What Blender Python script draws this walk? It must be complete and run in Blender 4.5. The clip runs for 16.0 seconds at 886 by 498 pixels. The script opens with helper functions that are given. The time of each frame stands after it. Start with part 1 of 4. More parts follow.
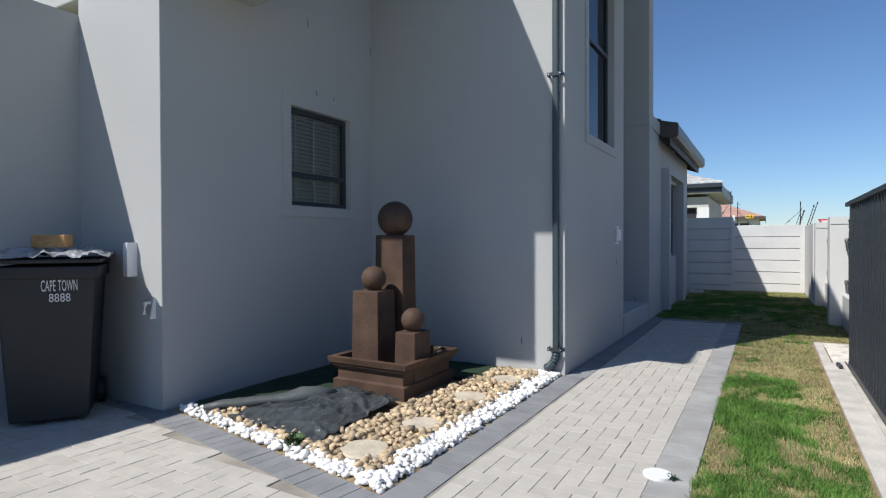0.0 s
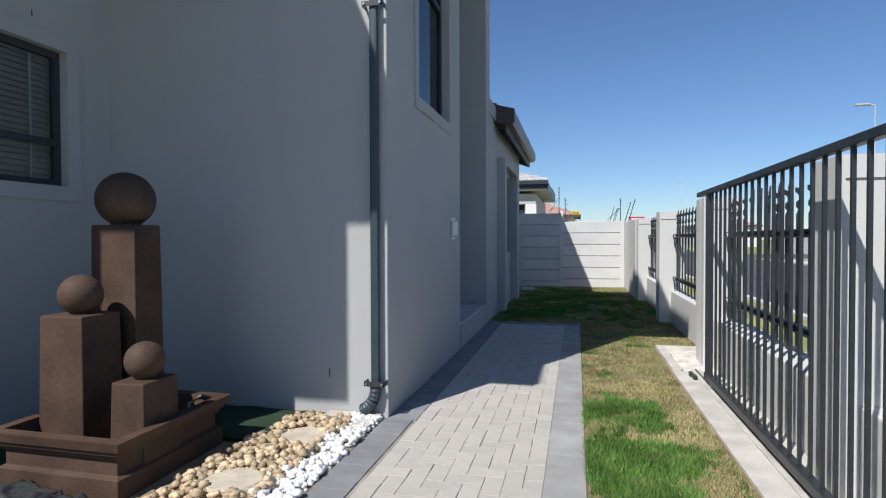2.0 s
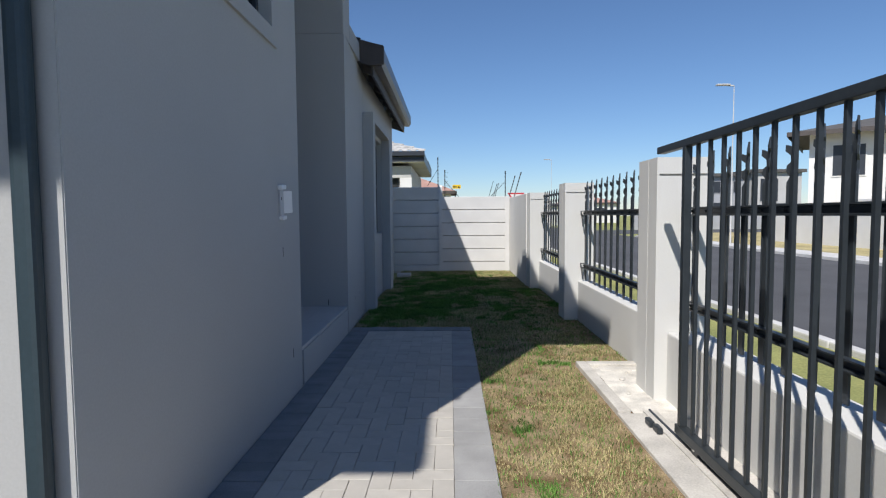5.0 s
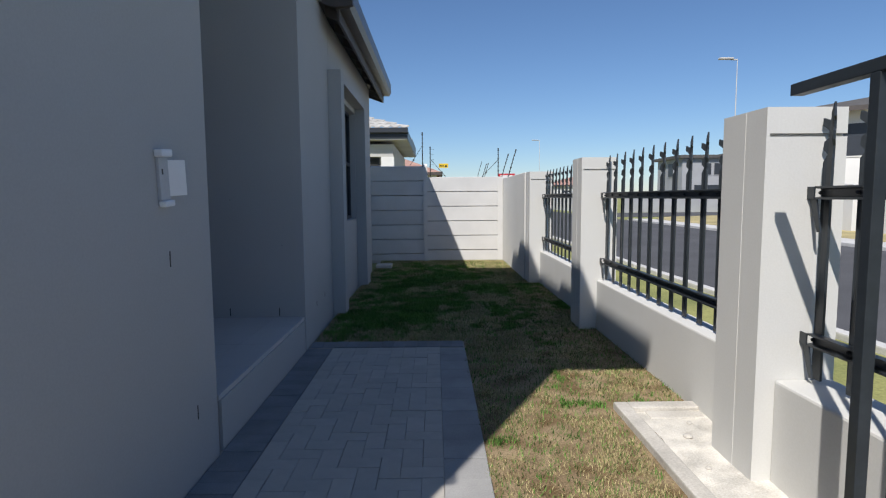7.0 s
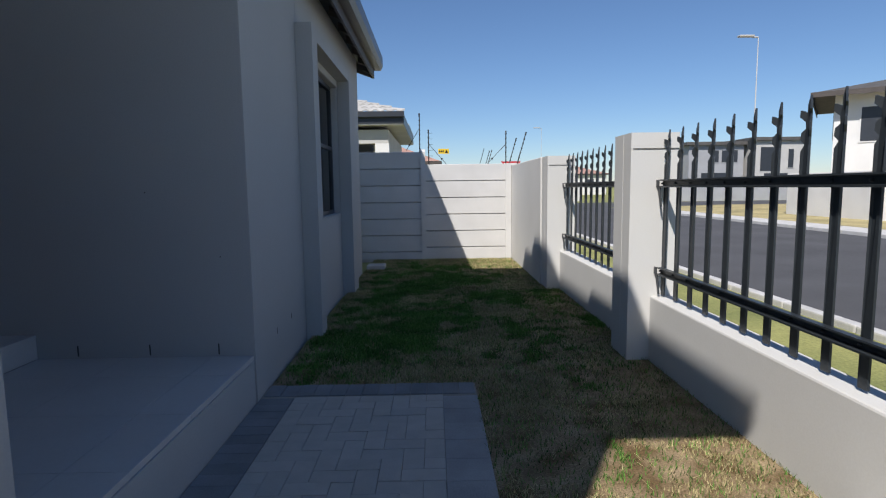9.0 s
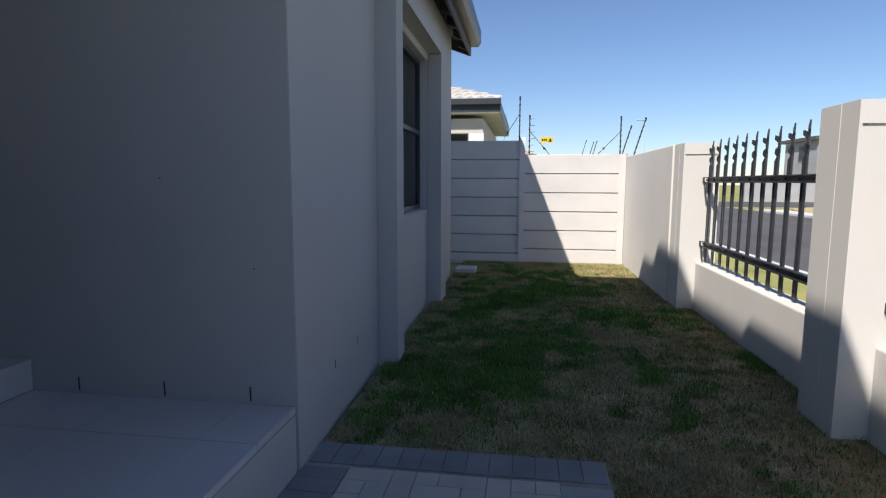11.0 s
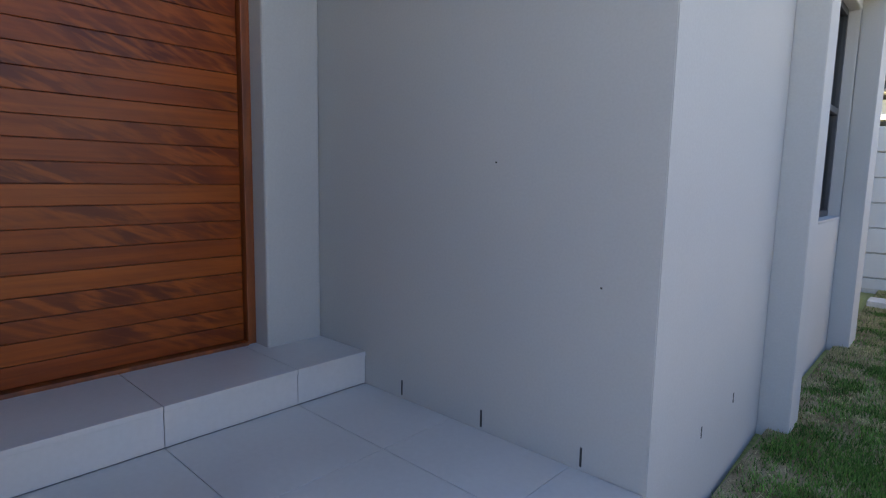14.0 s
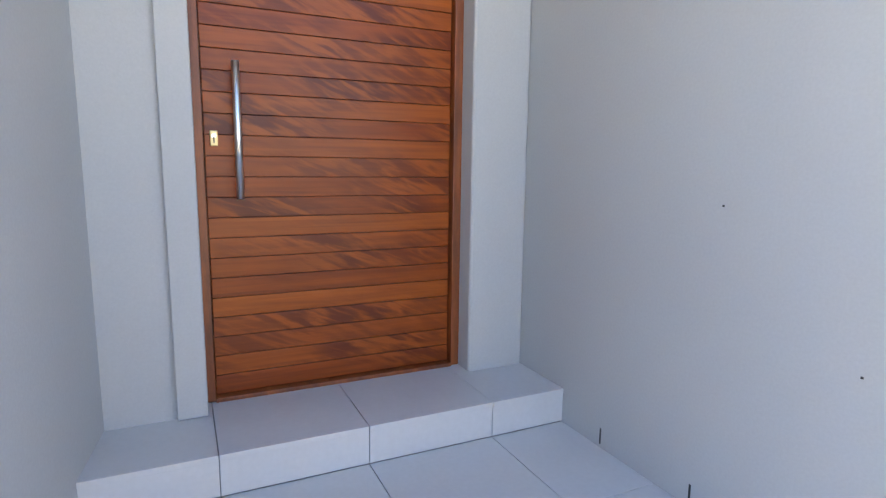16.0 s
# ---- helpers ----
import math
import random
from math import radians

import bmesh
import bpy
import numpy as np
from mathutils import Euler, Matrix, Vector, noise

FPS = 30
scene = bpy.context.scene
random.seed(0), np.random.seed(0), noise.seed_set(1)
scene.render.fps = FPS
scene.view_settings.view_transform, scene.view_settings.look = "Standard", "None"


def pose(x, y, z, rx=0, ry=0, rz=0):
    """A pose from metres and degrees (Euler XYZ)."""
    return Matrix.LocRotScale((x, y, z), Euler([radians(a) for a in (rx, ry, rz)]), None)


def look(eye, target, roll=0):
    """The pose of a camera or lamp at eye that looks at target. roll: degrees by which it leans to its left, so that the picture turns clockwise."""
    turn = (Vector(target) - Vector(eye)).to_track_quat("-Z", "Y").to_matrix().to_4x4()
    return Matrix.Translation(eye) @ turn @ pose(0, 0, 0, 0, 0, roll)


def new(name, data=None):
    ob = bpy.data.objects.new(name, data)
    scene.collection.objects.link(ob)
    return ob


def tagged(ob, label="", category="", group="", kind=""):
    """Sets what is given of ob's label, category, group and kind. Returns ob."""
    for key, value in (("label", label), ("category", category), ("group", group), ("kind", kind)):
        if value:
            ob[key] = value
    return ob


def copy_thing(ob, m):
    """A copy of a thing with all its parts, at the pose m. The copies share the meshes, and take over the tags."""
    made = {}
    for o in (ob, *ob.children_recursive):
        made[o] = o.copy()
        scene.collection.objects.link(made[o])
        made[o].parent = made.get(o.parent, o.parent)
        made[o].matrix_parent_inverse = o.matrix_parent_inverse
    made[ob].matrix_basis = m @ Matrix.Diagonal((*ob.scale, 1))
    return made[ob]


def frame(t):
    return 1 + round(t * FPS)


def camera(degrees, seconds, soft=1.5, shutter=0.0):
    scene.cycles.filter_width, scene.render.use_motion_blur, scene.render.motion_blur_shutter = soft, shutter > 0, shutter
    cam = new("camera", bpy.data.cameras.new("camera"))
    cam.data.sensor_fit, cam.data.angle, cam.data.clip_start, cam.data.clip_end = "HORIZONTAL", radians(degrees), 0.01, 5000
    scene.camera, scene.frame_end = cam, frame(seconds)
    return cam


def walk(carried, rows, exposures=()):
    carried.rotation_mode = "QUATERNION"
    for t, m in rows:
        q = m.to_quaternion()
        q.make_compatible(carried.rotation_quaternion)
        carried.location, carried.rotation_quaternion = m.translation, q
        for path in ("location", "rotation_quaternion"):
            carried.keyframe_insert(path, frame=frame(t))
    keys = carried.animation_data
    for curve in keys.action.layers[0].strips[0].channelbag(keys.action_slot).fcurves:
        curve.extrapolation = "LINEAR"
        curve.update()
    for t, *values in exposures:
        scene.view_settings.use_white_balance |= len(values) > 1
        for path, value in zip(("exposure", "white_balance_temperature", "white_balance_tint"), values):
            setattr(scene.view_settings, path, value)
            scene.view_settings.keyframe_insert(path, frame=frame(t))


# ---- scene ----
cam = camera(77.0, 16.0, 1.2)
PATH = [
    (0, (-0.019, -0.043, 1.482), (-1.025, 1.685, 1.458), -0.2),
    (0.5, (-0.172, 0.371, 1.474), (-1.014, 2.184, 1.458), -0.2),
    (1, (-0.26, 0.815, 1.478), (-0.96, 2.688, 1.458), -0.3),
    (1.5, (-0.403, 1.26, 1.508), (-0.988, 3.172, 1.462), -0.1),
    (2, (-0.465, 1.678, 1.461), (-0.93, 3.622, 1.423), -0.2),
    (2.5, (-0.531, 2.123, 1.465), (-0.86, 4.095, 1.406), -0.3),
    (3, (-0.614, 2.561, 1.504), (-0.847, 4.545, 1.411), -0.4),
    (3.5, (-0.665, 2.95, 1.481), (-0.81, 4.942, 1.382), -0.4),
    (6, (-0.676, 4.918, 1.474), (-0.676, 6.912, 1.322), -0.4),
    (6.5, (-0.704, 5.316, 1.485), (-0.687, 7.309, 1.315), -0.4),
    (7, (-0.69, 5.73, 1.481), (-0.662, 7.722, 1.296), -0.4),
    (7.5, (-0.711, 6.138, 1.467), (-0.676, 8.128, 1.271), -0.4),
    (8, (-0.711, 6.519, 1.488), (-0.671, 8.508, 1.276), -0.4),
    (8.2, (-0.69, 6.686, 1.481), (-0.648, 8.674, 1.268), -0.6),
    (10.5, (-0.793, 8.227, 1.482), (-0.904, 10.561, 1.200), -0.0),
    (11, (-0.849, 8.533, 1.456), (-1.187, 10.845, 1.175), 0.2),
    (11.5, (-0.864, 8.739, 1.464), (-1.400, 11.012, 1.175), 0.4),
    (12, (-0.893, 8.899, 1.436), (-1.652, 11.107, 1.147), 0.4),
    (12.5, (-0.989, 9.026, 1.424), (-1.967, 11.146, 1.129), 0.7),
    (13, (-1.131, 9.144, 1.421), (-2.298, 11.166, 1.125), 0.9),
    (13.5, (-1.219, 9.233, 1.425), (-2.572, 11.134, 1.122), 1.0),
    (14, (-1.268, 9.282, 1.404), (-2.848, 11.001, 1.107), 1.1),
    (14.5, (-1.299, 9.36, 1.434), (-2.814, 10.634, 1.148), 0.9),
    (15, (-1.294, 9.399, 1.46), (-2.926, 10.522, 1.181), 0.8),
    (15.5, (-1.311, 9.422, 1.536), (-3.031, 10.399, 1.241), 0.7),
    (16, (-1.327, 9.406, 1.595), (-3.117, 10.249, 1.298), 0.7),
]
EXPOSURES = [(0, 0.14, 6130, 11), (6, 0.09, 6240, 12), (7.5, 0.03, 6280, 12), (9, 0.05, 6300, 13), (10.5, 0.28, 6600, 15), (11.5, 0.56, 6850, 16), (12.5, 1.06, 7200, 18), (13.5, 1.70, 7500, 18), (14.0, 2.16, 7700, 17), (14.5, 2.64, 7950, 17), (15.0, 2.97, 8100, 17), (15.5, 3.22, 8150, 17), (16.0, 3.36, 8300, 17)]
U = 0.85                      # metres in one unit of the plan below


def at_eye(p):
    return tuple(U * c for c in p)


walk(cam, [(t, look(at_eye(eye), at_eye(target), roll)) for t, eye, target, roll in PATH], EXPOSURES)

# ---- light ----
SUN = Vector((0.52, 1.0, -1.27)).normalized()
world = bpy.data.worlds.new("sky")
scene.world = world
world.use_nodes = True
sky = world.node_tree.nodes.new("ShaderNodeTexSky")
sky.sky_type, sky.sun_disc = "NISHITA", False
sky.sun_elevation, sky.sun_rotation = radians(48.4), radians(207.5)
sky.air_density, sky.dust_density, sky.ozone_density = 1.0, 0.10, 7.4
world.node_tree.links.new(sky.outputs[0], world.node_tree.nodes["Background"].inputs[0])
world.node_tree.nodes["Background"].inputs[1].default_value = 0.097
sun = new("sun", bpy.data.lights.new("sun", "SUN"))
sun.data.energy, sun.data.angle, sun.data.color = 5.0, radians(0.55), (1.0, 0.945, 0.85)
sun.matrix_world = look((0, 0, 20), Vector((0, 0, 20)) + SUN)


# ---- materials ----
def mat(name, colour, rough=0.8, metal=0.0, vary=0.12, scale=3.0, fine=60.0, bump=0.15, tint=None, spec=0.5, per_object=0.0, island=0.0, streak=None, swirl=0.0):
    """A surface with a coarse mottle, a fine grain and relief; tint is the colour of its stains."""
    m = bpy.data.materials.new(name)
    m.use_nodes = True
    nodes, link = m.node_tree.nodes, m.node_tree.links.new
    b = nodes["Principled BSDF"]
    b.inputs["Roughness"].default_value, b.inputs["Metallic"].default_value = rough, metal
    b.inputs["Specular IOR Level"].default_value = spec
    co = nodes.new("ShaderNodeTexCoord")
    src = co.outputs["Object"]
    if streak:
        mp = nodes.new("ShaderNodeMapping")
        mp.inputs["Scale"].default_value = streak
        mp.inputs["Rotation"].default_value[0] = 0.3 * swirl
        link(src, mp.inputs[0])
        src = mp.outputs[0]
    big, small = nodes.new("ShaderNodeTexNoise"), nodes.new("ShaderNodeTexNoise")
    big.inputs["Scale"].default_value, big.inputs["Detail"].default_value = scale, 6
    small.inputs["Scale"].default_value, small.inputs["Detail"].default_value = fine, 3
    big.inputs["Distortion"].default_value = swirl
    for n in (big, small):
        link(src, n.inputs["Vector"])
    ramp = nodes.new("ShaderNodeValToRGB")
    c = Vector(colour)
    dark = Vector(tint) if tint else c * (1 - 1.6 * vary)
    ramp.color_ramp.elements[0].position, ramp.color_ramp.elements[1].position = 0.33, 0.68
    ramp.color_ramp.elements[0].color = (*dark, 1)
    ramp.color_ramp.elements[1].color = (*(c * (1 + 0.7 * vary)), 1)
    link(big.outputs["Fac"], ramp.inputs[0])
    mix = nodes.new("ShaderNodeMix")
    mix.data_type, mix.blend_type = "RGBA", "OVERLAY"
    mix.inputs["Factor"].default_value = min(1, 2.2 * vary)
    link(ramp.outputs[0], mix.inputs["A"])
    link(small.outputs["Fac"], mix.inputs["B"])
    col = mix.outputs["Result"]
    if per_object or island:
        hue = nodes.new("ShaderNodeHueSaturation")
        rng = nodes.new("ShaderNodeMapRange")
        amount = per_object or island
        rng.inputs["To Min"].default_value, rng.inputs["To Max"].default_value = 1 - amount, 1 + amount
        if per_object:
            link(nodes.new("ShaderNodeObjectInfo").outputs["Random"], rng.inputs["Value"])
        else:
            link(nodes.new("ShaderNodeNewGeometry").outputs["Random Per Island"], rng.inputs["Value"])
        link(rng.outputs[0], hue.inputs["Value"])
        link(col, hue.inputs["Color"])
        col = hue.outputs[0]
    link(col, b.inputs["Base Color"])
    if bump:
        bp = nodes.new("ShaderNodeBump")
        bp.inputs["Strength"].default_value, bp.inputs["Distance"].default_value = bump, 0.01
        add = nodes.new("ShaderNodeMath")
        link(big.outputs["Fac"], add.inputs[0])
        link(small.outputs["Fac"], add.inputs[1])
        link(add.outputs[0], bp.inputs["Height"])
        link(bp.outputs[0], b.inputs["Normal"])
    return m


def glass(name, tint):
    """Clear pane: see-through with a mirror sheen that grows at grazing angles."""
    m = bpy.data.materials.new(name)
    m.use_nodes = True
    nodes, link = m.node_tree.nodes, m.node_tree.links.new
    nodes.remove(nodes["Principled BSDF"])
    fres, mix = nodes.new("ShaderNodeFresnel"), nodes.new("ShaderNodeMixShader")
    clear, gloss = nodes.new("ShaderNodeBsdfTransparent"), nodes.new("ShaderNodeBsdfGlossy")
    fres.inputs["IOR"].default_value = 1.6
    clear.inputs["Color"].default_value = (*tint, 1)
    gloss.inputs["Roughness"].default_value = 0.015
    link(fres.outputs[0], mix.inputs[0])
    link(clear.outputs[0], mix.inputs[1])
    link(gloss.outputs[0], mix.inputs[2])
    link(mix.outputs[0], nodes["Material Output"].inputs["Surface"])
    return m


def flamed_wood(name):
    """Varnished board with long grain and, on some boards, dark slanting flame figure."""
    m = bpy.data.materials.new(name)
    m.use_nodes = True
    nodes, link = m.node_tree.nodes, m.node_tree.links.new
    b = nodes["Principled BSDF"]
    b.inputs["Roughness"].default_value, b.inputs["Specular IOR Level"].default_value = 0.36, 0.28
    info, co = nodes.new("ShaderNodeObjectInfo"), nodes.new("ShaderNodeTexCoord")

    def calc(op, a, c):
        n = nodes.new("ShaderNodeMath")
        n.operation = op
        for k, v in enumerate((a, c)):
            if isinstance(v, (int, float)):
                n.inputs[k].default_value = v
            else:
                link(v, n.inputs[k])
        return n.outputs[0]

    def grain(scale, turn, detail, warp, shift):
        mp, tex = nodes.new("ShaderNodeMapping"), nodes.new("ShaderNodeTexNoise")
        mp.inputs["Scale"].default_value = scale
        lean = nodes.new("ShaderNodeMapping")
        lean.inputs["Rotation"].default_value[0] = turn
        comb = nodes.new("ShaderNodeCombineXYZ")
        link(calc("MULTIPLY", info.outputs["Random"], shift), comb.inputs[1])
        link(calc("MULTIPLY", info.outputs["Random"], 1.7 * shift), comb.inputs[2])
        link(comb.outputs[0], mp.inputs["Location"])
        link(co.outputs["Object"], lean.inputs["Vector"])
        link(lean.outputs[0], mp.inputs["Vector"])
        link(mp.outputs[0], tex.inputs["Vector"])
        tex.inputs["Scale"].default_value, tex.inputs["Detail"].default_value = 1.0, detail
        tex.inputs["Distortion"].default_value = warp
        return tex.outputs["Fac"]

    def ramp(fac, p0, c0, p1, c1):
        r = nodes.new("ShaderNodeValToRGB")
        for e, p, c in zip(r.color_ramp.elements, (p0, p1), (c0, c1)):
            e.position, e.color = p, (*c, 1)
        link(fac, r.inputs[0])
        return r.outputs[0]

    def blend(kind, fac, a, c):
        n = nodes.new("ShaderNodeMix")
        n.data_type, n.blend_type = "RGBA", kind
        if isinstance(fac, float):
            n.inputs["Factor"].default_value = fac
        else:
            link(fac, n.inputs["Factor"])
        link(a, n.inputs["A"])
        link(c, n.inputs["B"])
        return n.outputs["Result"]

    long = grain((1.0, 2.2, 55.0), 0.0, 5, 0.4, 31.0)
    flame = grain((1.0, 6.0, 38.0), 0.40, 4, 0.5, 57.0)
    where = grain((1.0, 1.6, 3.0), 0.0, 2, 0.0, 83.0)
    base = ramp(long, 0.30, (0.195, 0.036, 0.0055), 0.68, (0.330, 0.071, 0.0085))
    red = ramp(calc("FRACT", calc("MULTIPLY", info.outputs["Random"], 7.3), 0.0), 0.0, (0.80, 0.66, 0.62), 1.0, (1.12, 1.14, 1.10))
    base = blend("MULTIPLY", 1.0, base, red)
    dark = ramp(flame, 0.44, (0.095, 0.0135, 0.0045), 0.62, (0.31, 0.066, 0.0095))
    amount = calc("MULTIPLY", ramp(where, 0.40, (0, 0, 0), 0.58, (1, 1, 1)), ramp(calc("FRACT", calc("MULTIPLY", info.outputs["Random"], 13.7), 0.0), 0.25, (0.12, 0.12, 0.12), 0.60, (0.9, 0.9, 0.9)))
    link(blend("MIX", amount, base, dark), b.inputs["Base Color"])
    bp = nodes.new("ShaderNodeBump")
    bp.inputs["Strength"].default_value, bp.inputs["Distance"].default_value = 0.05, 0.01
    link(long, bp.inputs["Height"])
    link(bp.outputs[0], b.inputs["Normal"])
    return m


PLASTER = mat("grey_wall_plaster", (0.415, 0.418, 0.412), rough=0.9, vary=0.03, scale=0.7, fine=110, bump=0.045)
PLASTER_B = mat("boundary_plaster", (0.62, 0.615, 0.59), rough=0.9, vary=0.04, scale=0.9, fine=110, bump=0.05)
PRECAST = mat("precast_concrete_paint", (0.62, 0.615, 0.60), rough=0.9, vary=0.05, scale=2.0, fine=90, bump=0.15, per_object=0.03)
PAVER = mat("sand_paver", (0.475, 0.447, 0.40), rough=0.92, vary=0.05, scale=9, fine=160, bump=0.3, per_object=0.05, spec=0.12)
PAVER_I = mat("sand_paver_rest", (0.475, 0.447, 0.40), rough=0.92, vary=0.05, scale=9, fine=160, bump=0.3, island=0.05, spec=0.12)
JOINT = mat("joint_sand", (0.33, 0.30, 0.25), rough=1, vary=0.2, fine=200)
CONCRETE = mat("concrete", (0.56, 0.53, 0.48), rough=0.92, vary=0.14, scale=4, fine=90, bump=0.3)
SAND = mat("cement_sand", (0.70, 0.665, 0.60), rough=1, vary=0.18, scale=7, fine=120, bump=0.5)
TILE = mat("porcelain_tile", (0.545, 0.525, 0.508), rough=0.30, vary=0.03, scale=2.5, fine=50, bump=0.02, per_object=0.015)
GROUT = mat("grout", (0.27, 0.26, 0.25), rough=1, vary=0.1)
STEEL = mat("charcoal_steel", (0.028, 0.034, 0.040), rough=0.42, vary=0.1, scale=9, bump=0.03)
ALU = mat("charcoal_aluminium", (0.035, 0.04, 0.05), rough=0.4, vary=0.06, bump=0.02)
PIPE = mat("slate_downpipe", (0.032, 0.052, 0.064), rough=0.45, vary=0.08, bump=0.02)
GLASS = glass("window_glass", (0.62, 0.66, 0.68))
BLIND = mat("blind_slat", (0.80, 0.78, 0.72), rough=0.6, vary=0.05, bump=0)
# Near-black stands in for unlit rooms; also colours a far pane and vent.
DARK = mat("near_black_fill", (0.03, 0.032, 0.035), rough=0.9, vary=0.1, bump=0)
CAULK = mat("white_sealant", (0.72, 0.71, 0.68), rough=0.6, vary=0.04, bump=0.05)
FASCIA = mat("fascia_board", (0.075, 0.062, 0.056), rough=0.6, vary=0.1, scale=5)
GUTTER = mat("gutter_metal", (0.11, 0.10, 0.10), rough=0.4, vary=0.08)
ROOF = mat("roof_tile", (0.42, 0.41, 0.39), rough=0.85, vary=0.12, scale=3, island=0.1)
ROOF_DARK = mat("dark_roof_tile", (0.10, 0.095, 0.09), rough=0.85, vary=0.12, scale=3)
ROOF_RED = mat("red_roof_tile", (0.42, 0.25, 0.20), rough=0.85, vary=0.12, scale=3)
WOOD = flamed_wood("varnished_hardwood")
WOOD_F = mat("door_frame_wood", (0.26, 0.064, 0.015), rough=0.4, vary=0.18, scale=4, tint=(0.13, 0.028, 0.008), streak=(6.0, 6.0, 0.8))
CHROME = mat("brushed_steel", (0.82, 0.81, 0.79), rough=0.30, metal=1.0, vary=0.04, bump=0.01)
BRASS = mat("brass", (0.48, 0.37, 0.20), rough=0.38, metal=1.0, vary=0.06)
RUST = mat("brown_stoneware", (0.088, 0.053, 0.035), rough=0.7, vary=0.16, scale=4, fine=60, bump=0.2, tint=(0.055, 0.033, 0.023), spec=0.3)
WHITE_STONE = mat("white_pebble", (0.82, 0.81, 0.78), rough=0.7, vary=0.06, scale=12, bump=0.2, island=0.1)
BROWN_STONE = mat("brown_pebble", (0.51, 0.39, 0.245), rough=0.6, vary=0.25, scale=14, bump=0.2, island=0.35)
STEP_STONE = mat("sandstone_stepper", (0.56, 0.49, 0.38), rough=0.9, vary=0.12, scale=8, bump=0.3)
PLASTIC = mat("black_plastic_sheet", (0.062, 0.07, 0.074), rough=0.27, vary=0.2, scale=6, bump=0.3)
TURF = mat("green_felt", (0.018, 0.040, 0.018), rough=0.95, vary=0.25, fine=200, bump=0.4)
BIN = mat("black_bin_plastic", (0.016, 0.017, 0.019), rough=0.5, vary=0.15, bump=0.05)
FILM = mat("crumpled_grey_film", (0.32, 0.33, 0.345), rough=0.25, vary=0.2, scale=9, bump=0.8)
WHITE = mat("white_plastic", (0.78, 0.78, 0.78), rough=0.45, vary=0.03)
INK = mat("white_print", (0.75, 0.75, 0.75), rough=0.7, vary=0.05)
BRICK = mat("clay_brick", (0.46, 0.26, 0.11), rough=0.9, vary=0.2, scale=9, fine=70, bump=0.4)
YELLOW = mat("yellow_sign", (0.80, 0.55, 0.03), rough=0.5, vary=0.04)
BLACK = mat("black_paint", (0.015, 0.015, 0.015), rough=0.5, vary=0.05)
RED = mat("red_sheet", (0.55, 0.04, 0.05), rough=0.5, vary=0.1)
SOIL = mat("lawn_soil", (0.29, 0.222, 0.138), rough=1, vary=0.4, scale=5.0, fine=120, bump=0.8, tint=(0.15, 0.10, 0.05), spec=0.1)
VERGE = mat("dry_verge_grass", (0.30, 0.29, 0.10), rough=1, vary=0.25, scale=0.8, fine=50, bump=0.5, tint=(0.17, 0.19, 0.06))
ASPHALT = mat("asphalt", (0.085, 0.085, 0.09), rough=0.93, vary=0.14, scale=0.7, fine=120, bump=0.2)
KERB = mat("kerb_concrete", (0.58, 0.57, 0.55), rough=0.9, vary=0.1, scale=3)
FARWALL = mat("far_wall_paint", (0.50, 0.49, 0.47), rough=0.9, vary=0.06, scale=1.0)
# Distance haze is mixed into this wall colour as a bluish grey.
HAZY = mat("haze_tinted_paint", (0.36, 0.365, 0.38), rough=0.9, vary=0.06, scale=1.0)
FARWHITE = mat("far_white_paint", (0.72, 0.71, 0.69), rough=0.9, vary=0.05, scale=1.0)
GREEN = mat("grass_blade_green", (0.108, 0.218, 0.045), rough=0.8, vary=0.25, scale=3.5, bump=0, island=0.6, spec=0.12)
STRAW = mat("grass_blade_straw", (0.45, 0.385, 0.20), rough=0.85, vary=0.25, scale=1.5, bump=0, island=0.3, spec=0.1)
WEED = mat("weed_leaf", (0.05, 0.11, 0.03), rough=0.6, vary=0.2, island=0.3)


# ---- mesh helpers ----
def mesh_from(name, bm, material, smooth=False):
    """A mesh from a bmesh in plan units, scaled to metres."""
    bmesh.ops.scale(bm, vec=(U, U, U), verts=bm.verts)
    me = bpy.data.meshes.new(name)
    bm.to_mesh(me)
    bm.free()
    me.materials.append(material)
    if smooth:
        for p in me.polygons:
            p.use_smooth = True
    return me


def part(name, bm, material, parent, label="", smooth=False):
    ob = new(name, mesh_from(name, bm, material, smooth))
    ob.parent = parent
    return tagged(ob, label)


def solid(name, bm, material, label, category, kind="", group="", smooth=False):
    return tagged(new(name, mesh_from(name, bm, material, smooth)), label, category, group, kind)


def thing(name, label, category, x=0.0, y=0.0, z=0.0, kind="", group="", rz=0.0):
    ob = new(name)
    ob.empty_display_size = 0.1
    ob.matrix_basis = pose(U * x, U * y, U * z, 0, 0, rz)
    return tagged(ob, label, category, group, kind)


def add_box(bm, x0, y0, z0, x1, y1, z1, bevel=0.0):
    b = bmesh.new()
    bmesh.ops.create_cube(b, size=1)
    for v in b.verts:
        v.co = Vector((x0 + (v.co.x + 0.5) * (x1 - x0), y0 + (v.co.y + 0.5) * (y1 - y0), z0 + (v.co.z + 0.5) * (z1 - z0)))
    if bevel:
        bmesh.ops.bevel(b, geom=b.edges[:], offset=bevel, segments=2, profile=0.6, affect="EDGES")
    join(bm, b)
    return bm


def join(bm, b):
    me = bpy.data.meshes.new("tmp")
    b.to_mesh(me)
    b.free()
    bm.from_mesh(me)
    bpy.data.meshes.remove(me)


def box(x0, y0, z0, x1, y1, z1, bevel=0.0):
    return add_box(bmesh.new(), x0, y0, z0, x1, y1, z1, bevel)


